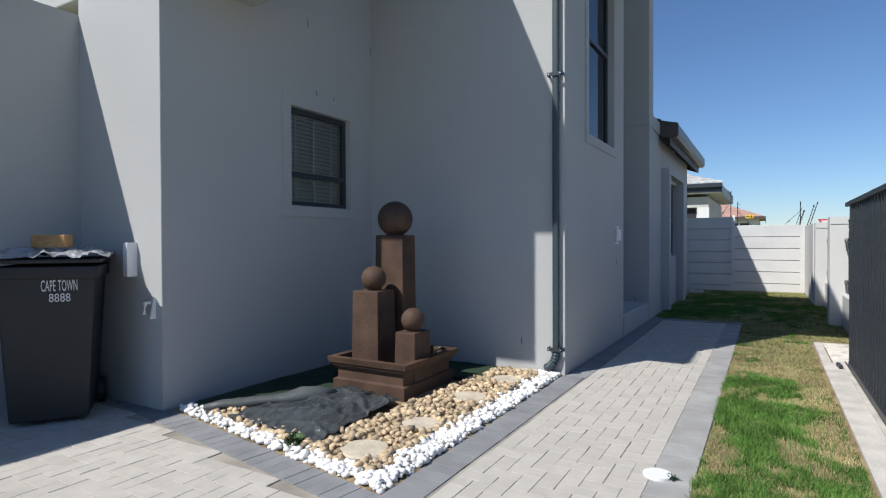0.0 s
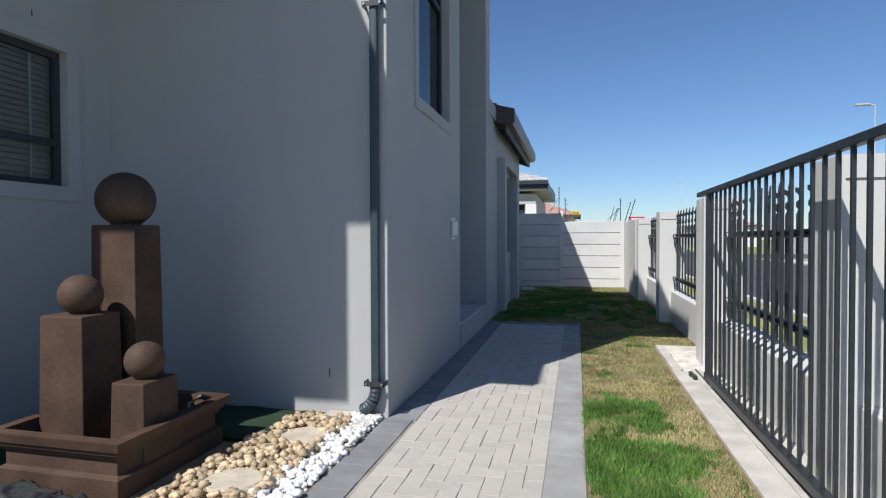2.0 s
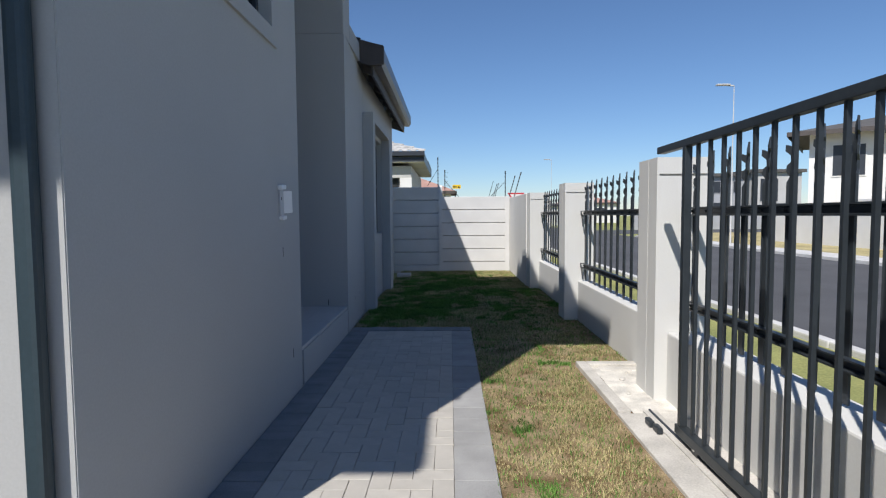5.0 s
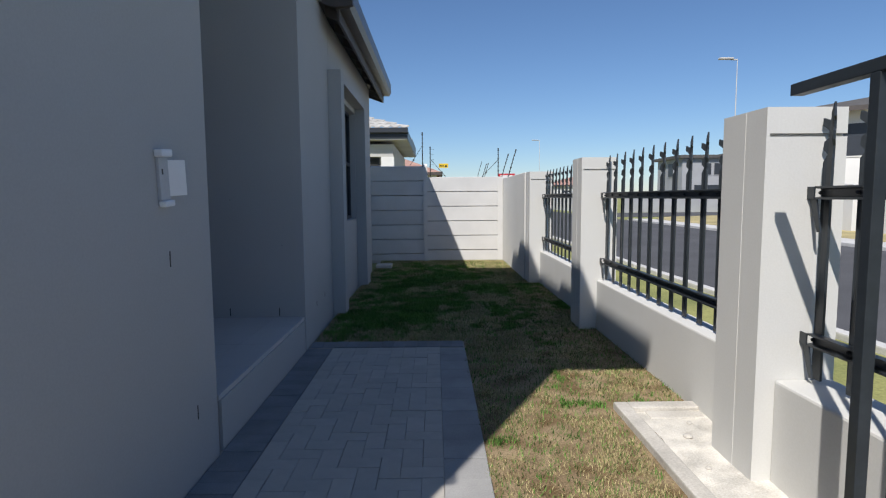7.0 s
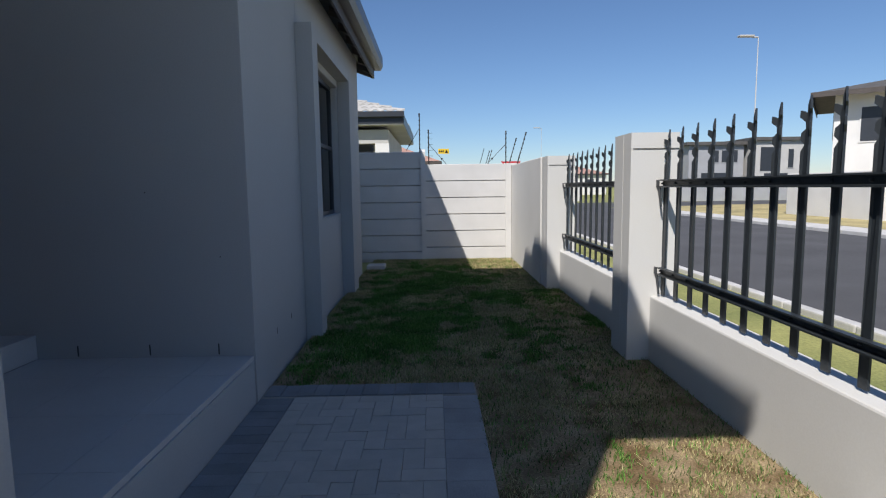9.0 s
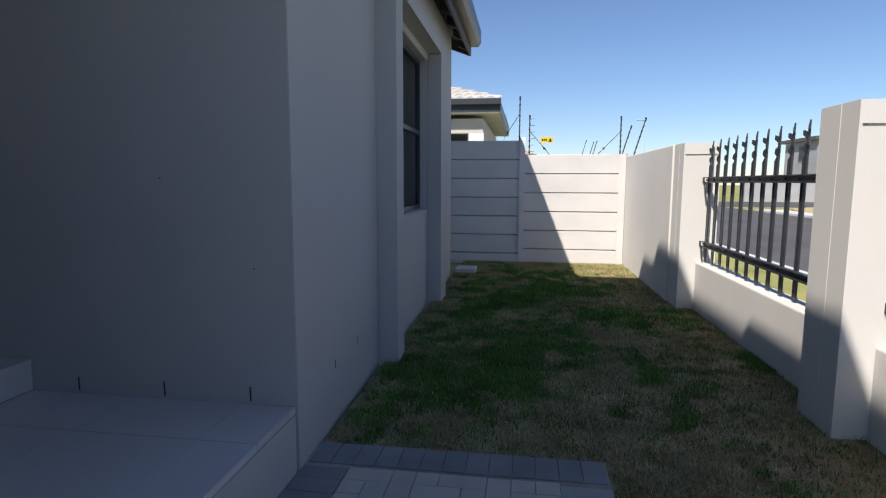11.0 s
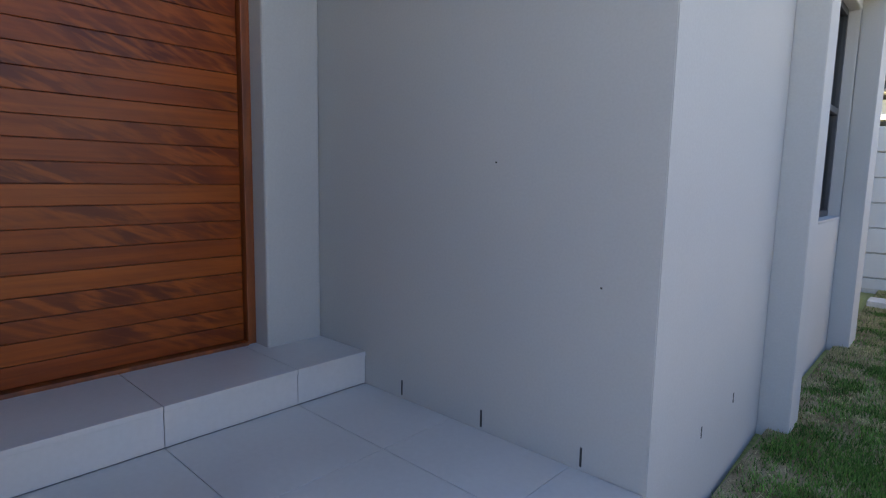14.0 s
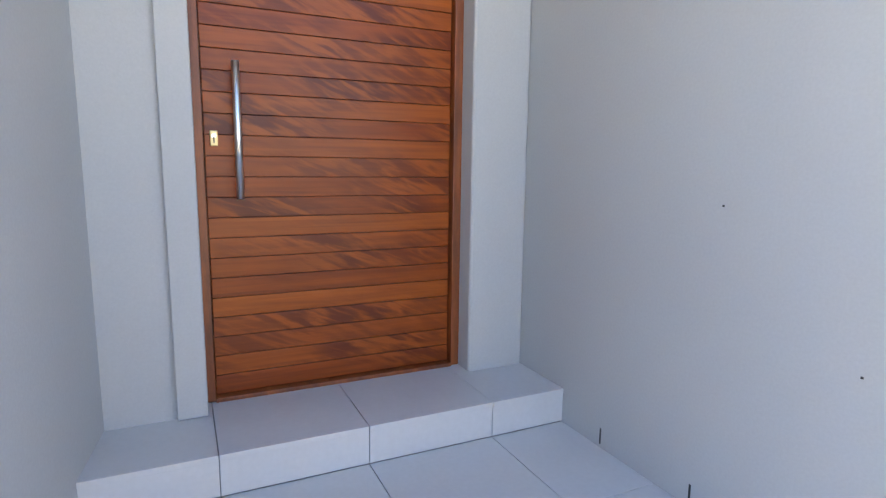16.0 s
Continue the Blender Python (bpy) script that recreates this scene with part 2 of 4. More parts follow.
def add_tube(bm, points, radius, sides=8, square=False):
    """A tube along points; square gives a flat-sided bar."""
    pts = [Vector(p) for p in points]
    rings = []
    n = 4 if square else sides
    for i, p in enumerate(pts):
        d = (pts[min(i + 1, len(pts) - 1)] - pts[max(i - 1, 0)]).normalized()
        up = Vector((0, 0, 1)) if abs(d.z) < 0.9 else Vector((0, 1, 0))
        a = d.cross(up).normalized()
        b = a.cross(d)
        r = radius[i] if isinstance(radius, (list, tuple)) else radius
        k = 1.414 if square else 1.0
        rings.append([bm.verts.new(p + k * r * (math.cos(t) * a + math.sin(t) * b)) for t in [2 * math.pi * (j + 0.5) / n for j in range(n)]])
    for q, s in zip(rings, rings[1:]):
        for j in range(n):
            bm.faces.new((q[j], q[(j + 1) % n], s[(j + 1) % n], s[j]))
    bm.faces.new(rings[0][::-1])
    bm.faces.new(rings[-1])
    bmesh.ops.recalc_face_normals(bm, faces=bm.faces[:])
    return bm


def tube(points, radius, sides=8, square=False):
    return add_tube(bmesh.new(), points, radius, sides, square)


def prism(profile, y0, y1, axis="y"):
    """A profile of (a, z) pairs drawn out from y0 to y1 along an axis."""
    bm = bmesh.new()
    put = (lambda a, z, s: (a, s, z)) if axis == "y" else (lambda a, z, s: (s, a, z))
    p = [bm.verts.new(put(a, z, y0)) for a, z in profile]
    q = [bm.verts.new(put(a, z, y1)) for a, z in profile]
    n = len(profile)
    for i in range(n):
        bm.faces.new((p[i], p[(i + 1) % n], q[(i + 1) % n], q[i]))
    bm.faces.new(p[::-1])
    bm.faces.new(q)
    bmesh.ops.recalc_face_normals(bm, faces=bm.faces[:])
    return bm


def ball(x, y, z, r, seg=24, squash=1.0):
    bm = bmesh.new()
    bmesh.ops.create_uvsphere(bm, u_segments=seg, v_segments=seg // 2, radius=r)
    for v in bm.verts:
        v.co = Vector((x + v.co.x, y + v.co.y, z + v.co.z * squash))
    return bm


def holed(axis, face, back, a0, a1, z0, z1, holes):
    """A wall at right angles to an axis, from face to back, with rectangular openings (a0, a1, z0, z1)."""
    bm = bmesh.new()
    aa = sorted({a0, a1, *[h[0] for h in holes], *[h[1] for h in holes]})
    zz = sorted({z0, z1, *[h[2] for h in holes], *[h[3] for h in holes]})
    filled = {}
    for i in range(len(aa) - 1):
        for j in range(len(zz) - 1):
            ca, cz = (aa[i] + aa[i + 1]) / 2, (zz[j] + zz[j + 1]) / 2
            filled[i, j] = not any(h[0] < ca < h[1] and h[2] < cz < h[3] for h in holes)
    made = {}

    def vert(i, j, k):
        if (i, j, k) not in made:
            d = (face, back)[k]
            made[i, j, k] = bm.verts.new((d, aa[i], zz[j]) if axis == "x" else (aa[i], d, zz[j]))
        return made[i, j, k]

    for (i, j), full in filled.items():
        if not full:
            continue
        for k in (0, 1):
            bm.faces.new([vert(i, j, k), vert(i + 1, j, k), vert(i + 1, j + 1, k), vert(i, j + 1, k)])
        for di, dj, c in ((-1, 0, ((i, j), (i, j + 1))), (1, 0, ((i + 1, j), (i + 1, j + 1))), (0, -1, ((i, j), (i + 1, j))), (0, 1, ((i, j + 1), (i + 1, j + 1)))):
            if not filled.get((i + di, j + dj), False):
                (p, q), (r, s) = c
                bm.faces.new([vert(p, q, 0), vert(r, s, 0), vert(r, s, 1), vert(p, q, 1)])
    bmesh.ops.recalc_face_normals(bm, faces=bm.faces[:])
    return bm


def footprint(points, z0, z1):
    """A wall drawn as a footprint (x, y), raised from z0 to z1."""
    bm = bmesh.new()
    a = [bm.verts.new((x, y, z0)) for x, y in points]
    b = [bm.verts.new((x, y, z1)) for x, y in points]
    n = len(points)
    for i in range(n):
        bm.faces.new((a[i], a[(i + 1) % n], b[(i + 1) % n], b[i]))
    bm.faces.new(a[::-1])
    bm.faces.new(b)
    bmesh.ops.recalc_face_normals(bm, faces=bm.faces[:])
    return bm


def soften(bm, x, y, r=0.004):
    """Round the upright edge of a plastered corner at (x, y)."""
    e = [q for q in bm.edges if all(abs(v.co.x - x) < 1e-4 and abs(v.co.y - y) < 1e-4 for v in q.verts)]
    bmesh.ops.bevel(bm, geom=e, offset=r, segments=2, affect="EDGES")
    return bm


def flush_wall(name, bm, label):
    return solid(name, bm, PLASTER, label, "wall", "structure")


def wall(name, bm, label, material=None):
    ob = solid(name, bm, material or PLASTER, label, "wall", "structure")
    bv = ob.modifiers.new("soft_edges", "BEVEL")
    bv.width, bv.segments, bv.limit_method = 0.012, 2, "ANGLE"
    return ob


# ---- ground ----
WX = -1.955                   # side wall of the house
ground = solid("ground", box(-400, -400, -0.6, 400, 400, -0.06), VERGE, "dry grass and sand round the plot", "ground", "structure")
solid("lawn_ground", box(-1.96, -4.0, -0.30, 1.2, 18.95, -0.012), SOIL, "patchy lawn soil between path and boundary wall", "lawn", "structure")

# ---- house walls ----
T = 0.26
WN = -2.015                   # wall of the wing, set slightly back
HIGH = 7.25                   # flat top of the double-volume porch, unseen, height set by its shadow
wall("wall_garage", box(-5.95 - T, -3.5, -0.2, -5.95, 2.95 + T, 3.76), "grey plastered garage side wall in shade")
flush_wall("wall_bin_side", soften(footprint([(-5.95, 2.95), (-4.63, 2.95), (-4.63, 4.40), (-4.63 - T, 4.40), (-4.63 - T, 2.95 + T), (-5.95, 2.95 + T)], -0.2, 5.6), -4.63, 2.95), "pale plastered wall behind the wheelie bin")
fountain_wall = flush_wall("wall_fountain_window", holed("x", -4.63, -4.63 - T, 4.40, 5.97 + T, -0.2, 5.6, [(4.49, 5.51, 1.905, 3.025)]), "grey plastered wall with a small window")
pipe_wall = flush_wall("wall_downpipe", soften(footprint([(-4.63, 5.97), (WX, 5.97), (WX, 6.80), (WX - T, 6.80), (WX - T, 5.97 + T), (-4.63, 5.97 + T)], -0.2, 5.6), WX, 5.97), "grey plastered wall beside the downpipe")
side_wall = flush_wall("wall_side", holed("x", WX, WX - T, 6.80, 8.87, -0.2, HIGH, [(6.87, 8.19, 2.83, 5.2)]), "grey plastered side wall with a tall window")
flush_wall("wall_porch_south", footprint([(-4.1, 8.87 - T), (WX - T, 8.87 - T), (WX - T, 8.87), (WX, 8.87), (-4.1, 9.10)], -0.2, HIGH), "grey plastered inner wall of the porch")
wall("wall_porch_back", holed("x", -3.845, -4.12, 8.92, 11.08, -0.2, HIGH, [(9.468, 10.75, 0.48, 2.80)]), "grey plastered entrance wall")
porch_wall = flush_wall("wall_porch_north", soften(footprint([(-4.1, 11.08), (WX, 11.08), (WN, 12.90), (WX - T, 12.90), (WX - T, 11.5), (-4.1, 11.5)], -0.2, 3.70), WX, 11.08), "tall grey plastered wall beside the porch")
wall("wall_porch_fin", box(-4.1, 11.08, 3.70, WX, 11.5, HIGH), "unseen upper part of the tall porch wall, raised to cast its shadow")
north_wall = wall("wall_north", holed("x", WN, WN - T, 12.90, 17.35, -0.2, 3.70, [(13.10, 15.20, 1.125, 2.87)]), "grey plastered wall with a window recess")
wall("wall_north_end", box(-9.0, 17.35 - T, -0.2, WN - T, 17.35, 3.70), "plain end wall of the house")
wall("wall_house_west", box(-9.2, 2.95, -0.2, -9.0, 17.35, 5.6), "plain far wall of the house")
# Bay and eaves are unseen, added to bound the sun patch on the downpipe wall.
wall("shadow_bay", box(-7.0, 2.95, 3.92, -3.868, 3.98, 5.8), "unseen overhanging bay added to cast the shadow on the downpipe wall")
solid("roof_upper_caster", box(-9.3, 2.62, 5.83, -3.265, 5.97, 5.98), FASCIA, "unseen dark flat eaves added to cast the slanting shadow edge", "roof", "structure")
side_roof = solid("roof_side", box(-9.3, 5.97, 5.6, WX - T - 0.01, 8.66, 5.78), FASCIA, "dark flat side roof with an unseen overhang that casts the boundary shadow", "roof", "structure")
# Unseen overhang, its reach and height set by the shadow on the boundary wall.
part("eaves", box(WX + 0.004, 5.97, 5.6, -1.14, 9.3, 5.78), FASCIA, side_roof)
part("eaves", box(WX - T - 0.01, 5.97, 5.603, WX + 0.004, 6.80, 5.777), FASCIA, side_roof)
# Unseen roof, its east edge notched to shape the shadow on the street wall.
solid("roof_porch_caster", footprint([(-4.3, 7.75), (-1.847, 7.75), (-1.847, 10.90), (WX - 0.01, 10.90), (WX - 0.01, 11.55), (-4.3, 11.55)], HIGH, HIGH + 0.15), PLASTER, "unseen flat roof over the double-volume porch, edged to cast a shadow", "roof", "structure")
solid("roof_back", box(-9.3, 8.66, 5.6, -4.12, 11.5, 5.78), FASCIA, "dark flat roof behind the porch", "roof", "structure")
solid("ceiling", box(-9.0, 11.5, 3.71, WX - T, 17.35, 3.76), DARK, "unseen near-black ceiling closing the wing", "ceiling", "structure")


def weep(parent, x, y, z, axis, h=0.075):
    """A dark open brick joint left in the plaster."""
    w, d = min(0.0042, h / 2), 0.002
    b = box(x - d, y - w, z - h / 2, x + d, y + w, z + h / 2) if axis == "x" else box(x - w, y - d, z - h / 2, x + w, y + d, z + h / 2)
    part("weep_hole", b, BLACK, parent)


for x in (-2.205, -2.680, -3.175):
    weep(porch_wall, x, 11.08, 0.385, "y")
for x, z in ((-2.16, 1.03), (-2.64, 1.47)):
    weep(porch_wall, x, 11.08, z, "y", 0.007)
for y, z in ((8.61, 0.355), (8.39, 1.197)):
    weep(side_wall, WX, y, z, "x")
for y in (11.70, 12.22):
    weep(porch_wall, WX - 0.033 * (y - 11.08), y, 0.35, "x", 0.05)
weep(pipe_wall, -2.47, 5.97, 0.34, "y")
for y, z in ((4.78, 4.03), (5.95, 4.05)):
    weep(fountain_wall, -4.63, y, z, "x", 0.1)
for y in (4.92, 5.22):
    weep(fountain_wall, -4.63, y, 3.245, "x", 0.05)


def surround(name, parent_label, x, y0, y1, z0, z1, w=0.13, proud=0.025):
    """Raised plaster band round an opening in a wall that faces +x."""
    t = thing(name, parent_label, "trim", kind="structure")
    part("jamb_band", box(x, y0 - w, z0 - w, x + proud, y0, z1 + w), PLASTER, t)
    part("jamb_band", box(x, y1, z0 - w, x + proud, y1 + w, z1 + w), PLASTER, t)
    part("head_band", box(x, y0, z1, x + proud, y1, z1 + w), PLASTER, t)
    part("sill_band", box(x, y0, z0 - w, x + proud, y1, z0), PLASTER, t)
    return t


def pane_sheet(x, y0, z0, y1, z1):
    """One sheet of glass that faces +x."""
    bm = bmesh.new()
    bm.faces.new([bm.verts.new(p) for p in ((x, y0, z0), (x, y1, z0), (x, y1, z1), (x, y0, z1))])
    return bm


def window(name, label, x, y0, y1, z0, z1, bars, stiles, f=0.045, depth=0.05):
    """An aluminium window in a wall that faces +x: bars at heights, stiles at places along y."""
    t = thing(name, label, "window", kind="structure")
    xi, xo = x - depth, x
    part("window_frame", add_box(add_box(box(xi, y0, z0, xo, y0 + f, z1), xi, y1 - f, z0, xo, y1, z1), xi, y0 + f, z0, xo, y1 - f, z0 + f), ALU, t)
    part("head_frame", box(xi, y0 + f, z1 - f, xo, y1 - f, z1), ALU, t)
    for z in bars:
        part("transom", box(xi, y0 + f, z - 0.5 * f, xo + 0.006, y1 - f, z + 0.5 * f, 0.004), ALU, t)
    for y in stiles:
        part("mullion", box(xi, y - 0.4 * f, z0 + f, xo - 0.004, y + 0.4 * f, z1 - f, 0.004), ALU, t)
    zs, ys = [z0 + f, *bars, z1 - f], [y0 + f, *stiles, y1 - f]
    for za, zb in zip(zs, zs[1:]):
        for ya, yb in zip(ys, ys[1:]):
            p = part("pane", pane_sheet(xi + 0.024, ya, za, yb, zb), GLASS, t)
            p.visible_shadow = False
    return t


surround("trim_fountain_window", "raised plaster band round the small window", -4.63, 4.49, 5.51, 1.905, 3.025, 0.12, 0.02)
window("window_1", "small charcoal aluminium window with a low transom", -4.69, 4.49, 5.51, 1.905, 3.025, [2.27], [], 0.055)
blind = thing("venetian_blind", "half-turned pale venetian blind behind the small window", "blind", -4.79, 5.0, 1.95)
part("head_rail", box(-0.03, -0.48, 1.01, 0.03, 0.48, 1.05), BLIND, blind)
for i in range(21):
    b = box(-0.028, -0.47, -0.002, 0.028, 0.47, 0.002)
    bmesh.ops.rotate(b, cent=(0, 0, 0), matrix=Euler((0, radians(50), 0)).to_matrix(), verts=b.verts)
    bmesh.ops.translate(b, vec=(0, 0, 0.03 + 0.048 * i), verts=b.verts)
    part("slat", b, BLIND, blind)
for y in (-0.3, 0.0, 0.3):
    part("ladder_cord", box(0.03, y - 0.012, 0, 0.034, y + 0.012, 1.03), BLIND, blind)
surround("trim_side_window", "raised plaster band round the tall window", WX, 6.87, 8.19, 2.83, 5.2, 0.12, 0.02)
window("window_2", "tall charcoal aluminium stair window", WX - 0.075, 6.87, 8.19, 2.83, 5.2, [4.15], [], 0.055)
window("window_3", "charcoal aluminium window with a transom in a deep recess", WN - 0.09, 13.10, 15.20, 1.14, 2.87, [2.03], [14.15], 0.05)
# One near-black panel behind each window, its colour replacing the room's shade.
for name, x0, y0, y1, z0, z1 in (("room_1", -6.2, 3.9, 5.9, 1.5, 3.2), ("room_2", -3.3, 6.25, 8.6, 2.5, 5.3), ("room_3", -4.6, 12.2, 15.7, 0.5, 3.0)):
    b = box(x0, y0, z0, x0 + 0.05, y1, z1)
    solid(name + "_wall", b, DARK, "near-black panel standing in for the unlit room behind a window", "wall", "structure")

# recessed window of the wing: two pilasters, a lintel and a sill
ws = thing("trim_north_window", "plaster pilasters and lintel framing the recessed window", "trim", kind="structure")
PF = -1.848                   # front face of the pilasters
part("pilaster", box(WN, 12.86, -0.15, PF, 13.10, 3.08, 0.008), PLASTER, ws)
part("pilaster", box(WN, 15.20, -0.15, PF, 15.62, 3.08, 0.008), PLASTER, ws)
part("lintel", box(WN, 13.10, 2.95, PF - 0.003, 15.20, 3.077), PLASTER, ws)
part("sill", box(WN - 0.10, 13.10, 1.126, WN + 0.006, 15.20, 1.140, 0.004), PLASTER, ws)

# eaves of the wing
EX, E0, E1, EZ = -1.605, 12.35, 17.9, 3.64      # gutter's outer edge, ends and underside
ev = thing("eaves", "dark timber eaves with a brown metal gutter", "eaves", kind="structure")
part("fascia", box(EX - 0.19, E0, EZ - 0.14, EX - 0.16, E1, EZ + 0.20), FASCIA, ev)
part("gutter", prism([(EX - 0.16, EZ), (EX - 0.04, EZ), (EX, EZ + 0.07), (EX, EZ + 0.24), (EX - 0.015, EZ + 0.24), (EX - 0.02, EZ + 0.08), (EX - 0.05, EZ + 0.02), (EX - 0.16, EZ + 0.02)], E0, E1 + 0.02), GUTTER, ev)
part("end_board", prism([(WX, EZ + 0.04), (EX - 0.2, EZ), (EX, EZ + 0.02), (EX, EZ + 0.27), (WX, EZ + 0.37)], E0 - 0.06, E0), FASCIA, ev)
part("soffit_board", prism([(WX - 0.1, EZ + 0.12), (EX - 0.19, EZ + 0.02), (EX - 0.19, EZ + 0.05), (WX - 0.1, EZ + 0.15)], E0, E1), FASCIA, ev)
for i in range(9):
    y = E0 + 0.15 + i * 0.65
    part("rafter", prism([(WX, EZ - 0.03), (EX - 0.19, EZ - 0.10), (EX - 0.19, EZ + 0.01), (WX, EZ + 0.08)], y, y + 0.05), FASCIA, ev)
part("barge_end", prism([(-3.6, EZ + 0.52), (EX - 0.19, EZ - 0.14), (EX - 0.16, EZ + 0.24), (-3.6, EZ + 0.90)], E1 - 0.03, E1 + 0.01), FASCIA, ev)
solid("wall_wing_front", box(-4.1, 11.5, 3.70, WX, E0 - 0.06, 3.95), PLASTER, "plastered parapet where the wing meets the porch", "wall", "structure")


def tiled_roof(name, parent, x0, x1, z0, z1, y0, y1, material, rows, waves):
    """A roof plane from the eave (x0, z0) up to (x1, z1), with rolled tiles in overlapping courses."""
    bm = bmesh.new()
    n = waves * 6
    for r in range(rows):
        fa, fb = r / rows, (r + 1.06) / rows
        grid = []
        for f_, lift in ((fa, 0.035), (fb, 0.0)):
            line = []
            for i in range(n + 1):
                w = 0.018 * math.cos(2 * math.pi * waves * i / n)
                line.append(bm.verts.new((x0 + (x1 - x0) * f_, y0 + (y1 - y0) * i / n, z0 + (z1 - z0) * f_ + lift + w)))
            grid.append(line)
        low = [bm.verts.new(v.co + Vector((0, 0, -0.03))) for v in grid[0]]
        for i in range(n):
            bm.faces.new((grid[0][i], grid[0][i + 1], grid[1][i + 1], grid[1][i]))
            bm.faces.new((low[i], low[i + 1], grid[0][i + 1], grid[0][i]))
    bmesh.ops.recalc_face_normals(bm, faces=bm.faces[:])
    return part(name, bm, material, parent)


tiled_roof("roof_tiles", ev, EX - 0.02, -5.5, EZ + 0.245, EZ + 1.55, E0, E1 + 0.02, ROOF, 12, 18)

# ---- porch ----
porch = solid("porch_floor", box(-3.845, 8.92, -0.2, WX - 0.022, 11.08, 0.318), GROUT, "grey mortar bed of the tiled porch", "floor", "structure")
step = solid("porch_step", box(-4.1, 8.92, 0.318, -3.467, 11.08, 0.49), GROUT, "grey mortar bed of the tiled entrance step", "step", "structure")
G = 0.0016
yj = [8.92, 9.485, 10.075, 10.675, 11.08]
xj = [WX - 0.010, -2.25, -2.85, -3.46]
for xa, xb in zip(xj, xj[1:]):
    for ya, yb in zip(yj, yj[1:]):
        part("floor_tile", box(xb + G, ya + G, 0.30, xa - G, yb - G, 0.332, 0.002), TILE, porch)
for ya, yb in zip(yj, yj[1:]):
    part("riser_tile", box(-3.475, ya + G, 0.336, -3.455, yb - G, 0.488, 0.002), TILE, step)
    part("tread_tile", box(-3.99, ya + G, 0.48, -3.451, yb - G, 0.505, 0.002), TILE, step)
solid("porch_skirt", box(WX - 0.022, 8.94, -0.15, WX - 0.004, 11.06, 0.298), PLASTER, "plastered front face of the porch slab", "trim", "structure")

# front door
DX = -4.0
fr = thing("door_1", "varnished reddish hardwood front door, closed, with horizontal boards", "door", kind="structure")
part("frame_jamb", box(DX - 0.06, 9.468, 0.507, DX + 0.035, 9.505, 2.80, 0.004), WOOD_F, fr)
part("frame_jamb", box(DX - 0.06, 10.703, 0.507, DX + 0.035, 10.75, 2.80, 0.004), WOOD_F, fr)
part("frame_head", box(DX - 0.06, 9.505, 2.75, DX + 0.035, 10.703, 2.80, 0.004), WOOD_F, fr)
part("threshold", box(DX - 0.05, 9.505, 0.497, DX + 0.045, 10.703, 0.524, 0.004), WOOD_F, fr)
part("core", box(DX - 0.05, 9.508, 0.526, DX - 0.022, 10.70, 2.75), WOOD_F, fr)
zb = 0.557 - 0.03
while zb < 2.73:
    zt = min(zb + 0.0915, 2.75)
    part("board", box(DX - 0.022, 9.511, zb + 0.0013, DX, 10.697, zt - 0.0013, 0.003), WOOD, fr)
    zb = zt
handle = part("pull_handle", tube([(DX + 0.062, 9.645, 1.437), (DX + 0.062, 9.645, 2.026)], 0.0165, 16), CHROME, fr, "long brushed steel pull bar", True)
for z in (1.54, 1.92):
    part("standoff", tube([(DX - 0.002, 9.645, z), (DX + 0.055, 9.645, z)], 0.009, 10), CHROME, handle)
lock = part("lock_plate", box(DX - 0.001, 9.550 - 0.017, 1.70 - 0.034, DX + 0.006, 9.550 + 0.017, 1.70 + 0.034, 0.005), BRASS, fr, "oval brass cylinder lock plate")
part("cylinder", tube([(DX, 9.550, 1.711), (DX + 0.011, 9.550, 1.711)], 0.010, 12), CHROME, lock)
part("key_slot", box(DX + 0.005, 9.547, 1.68, DX + 0.012, 9.553, 1.707), BLACK, lock)
dt = thing("trim_door", "raised plaster band beside the front door", "trim", kind="structure")
part("jamb_band", box(-3.845, 9.345, 0.508, -3.815, 9.465, 5.5, 0.006), PLASTER, dt)

# downpipe at the corner
dp = thing("downpipe", "slate blue fluted metal downpipe with a ribbed shoe", "downpipe", -2.045, 5.922, 0)
prof = []
for i in range(16):
    a = 2 * math.pi * i / 16
    sx, sy = math.cos(a), math.sin(a)
    k = 1 / max(abs(sx), abs(sy))
    prof.append((0.0335 * sx * min(k, 1.25), 0.028 * sy * min(k, 1.25)))
bm = bmesh.new()
a = [bm.verts.new((x, y, 0.25)) for x, y in prof]
b = [bm.verts.new((x, y, 5.6)) for x, y in prof]
for i in range(16):
    bm.faces.new((a[i], a[(i + 1) % 16], b[(i + 1) % 16], b[i]))
part("pipe", bm, PIPE, dp)
shoe, pts = bmesh.new(), []
for i in range(15):
    a_ = i / 14 * radians(72)
    pts.append((-0.17 * (1 - math.cos(a_)) - 0.0, -0.0, 0.25 - 0.20 * math.sin(a_)))
part("shoe", add_tube(shoe, pts, [(0.048 if i % 2 else 0.041) + 0.0006 * i for i in range(15)], 12), PIPE, dp, "ribbed bent outlet shoe")
for z in (0.29, 3.33):
    br = part("bracket", add_box(add_box(box(-0.085, -0.043, z - 0.020, 0.085, -0.038, z + 0.020), -0.085, -0.043, z - 0.020, -0.080, 0.046, z + 0.020), 0.080, -0.043, z - 0.020, 0.085, 0.046, z + 0.020), ALU, dp)
    for x in (-0.066, 0.066):
        part("bolt", tube([(x, -0.043, z), (x, -0.053, z)], 0.008, 8), CHROME, br)

# door-phone box on the side wall
ic = thing("door_phone", "white plastic door phone with a tilted cover on a bracket", "intercom", WX, 8.335, 1.575)
ic.matrix_basis @= pose(0, 0, 0, 4, 0, 0)
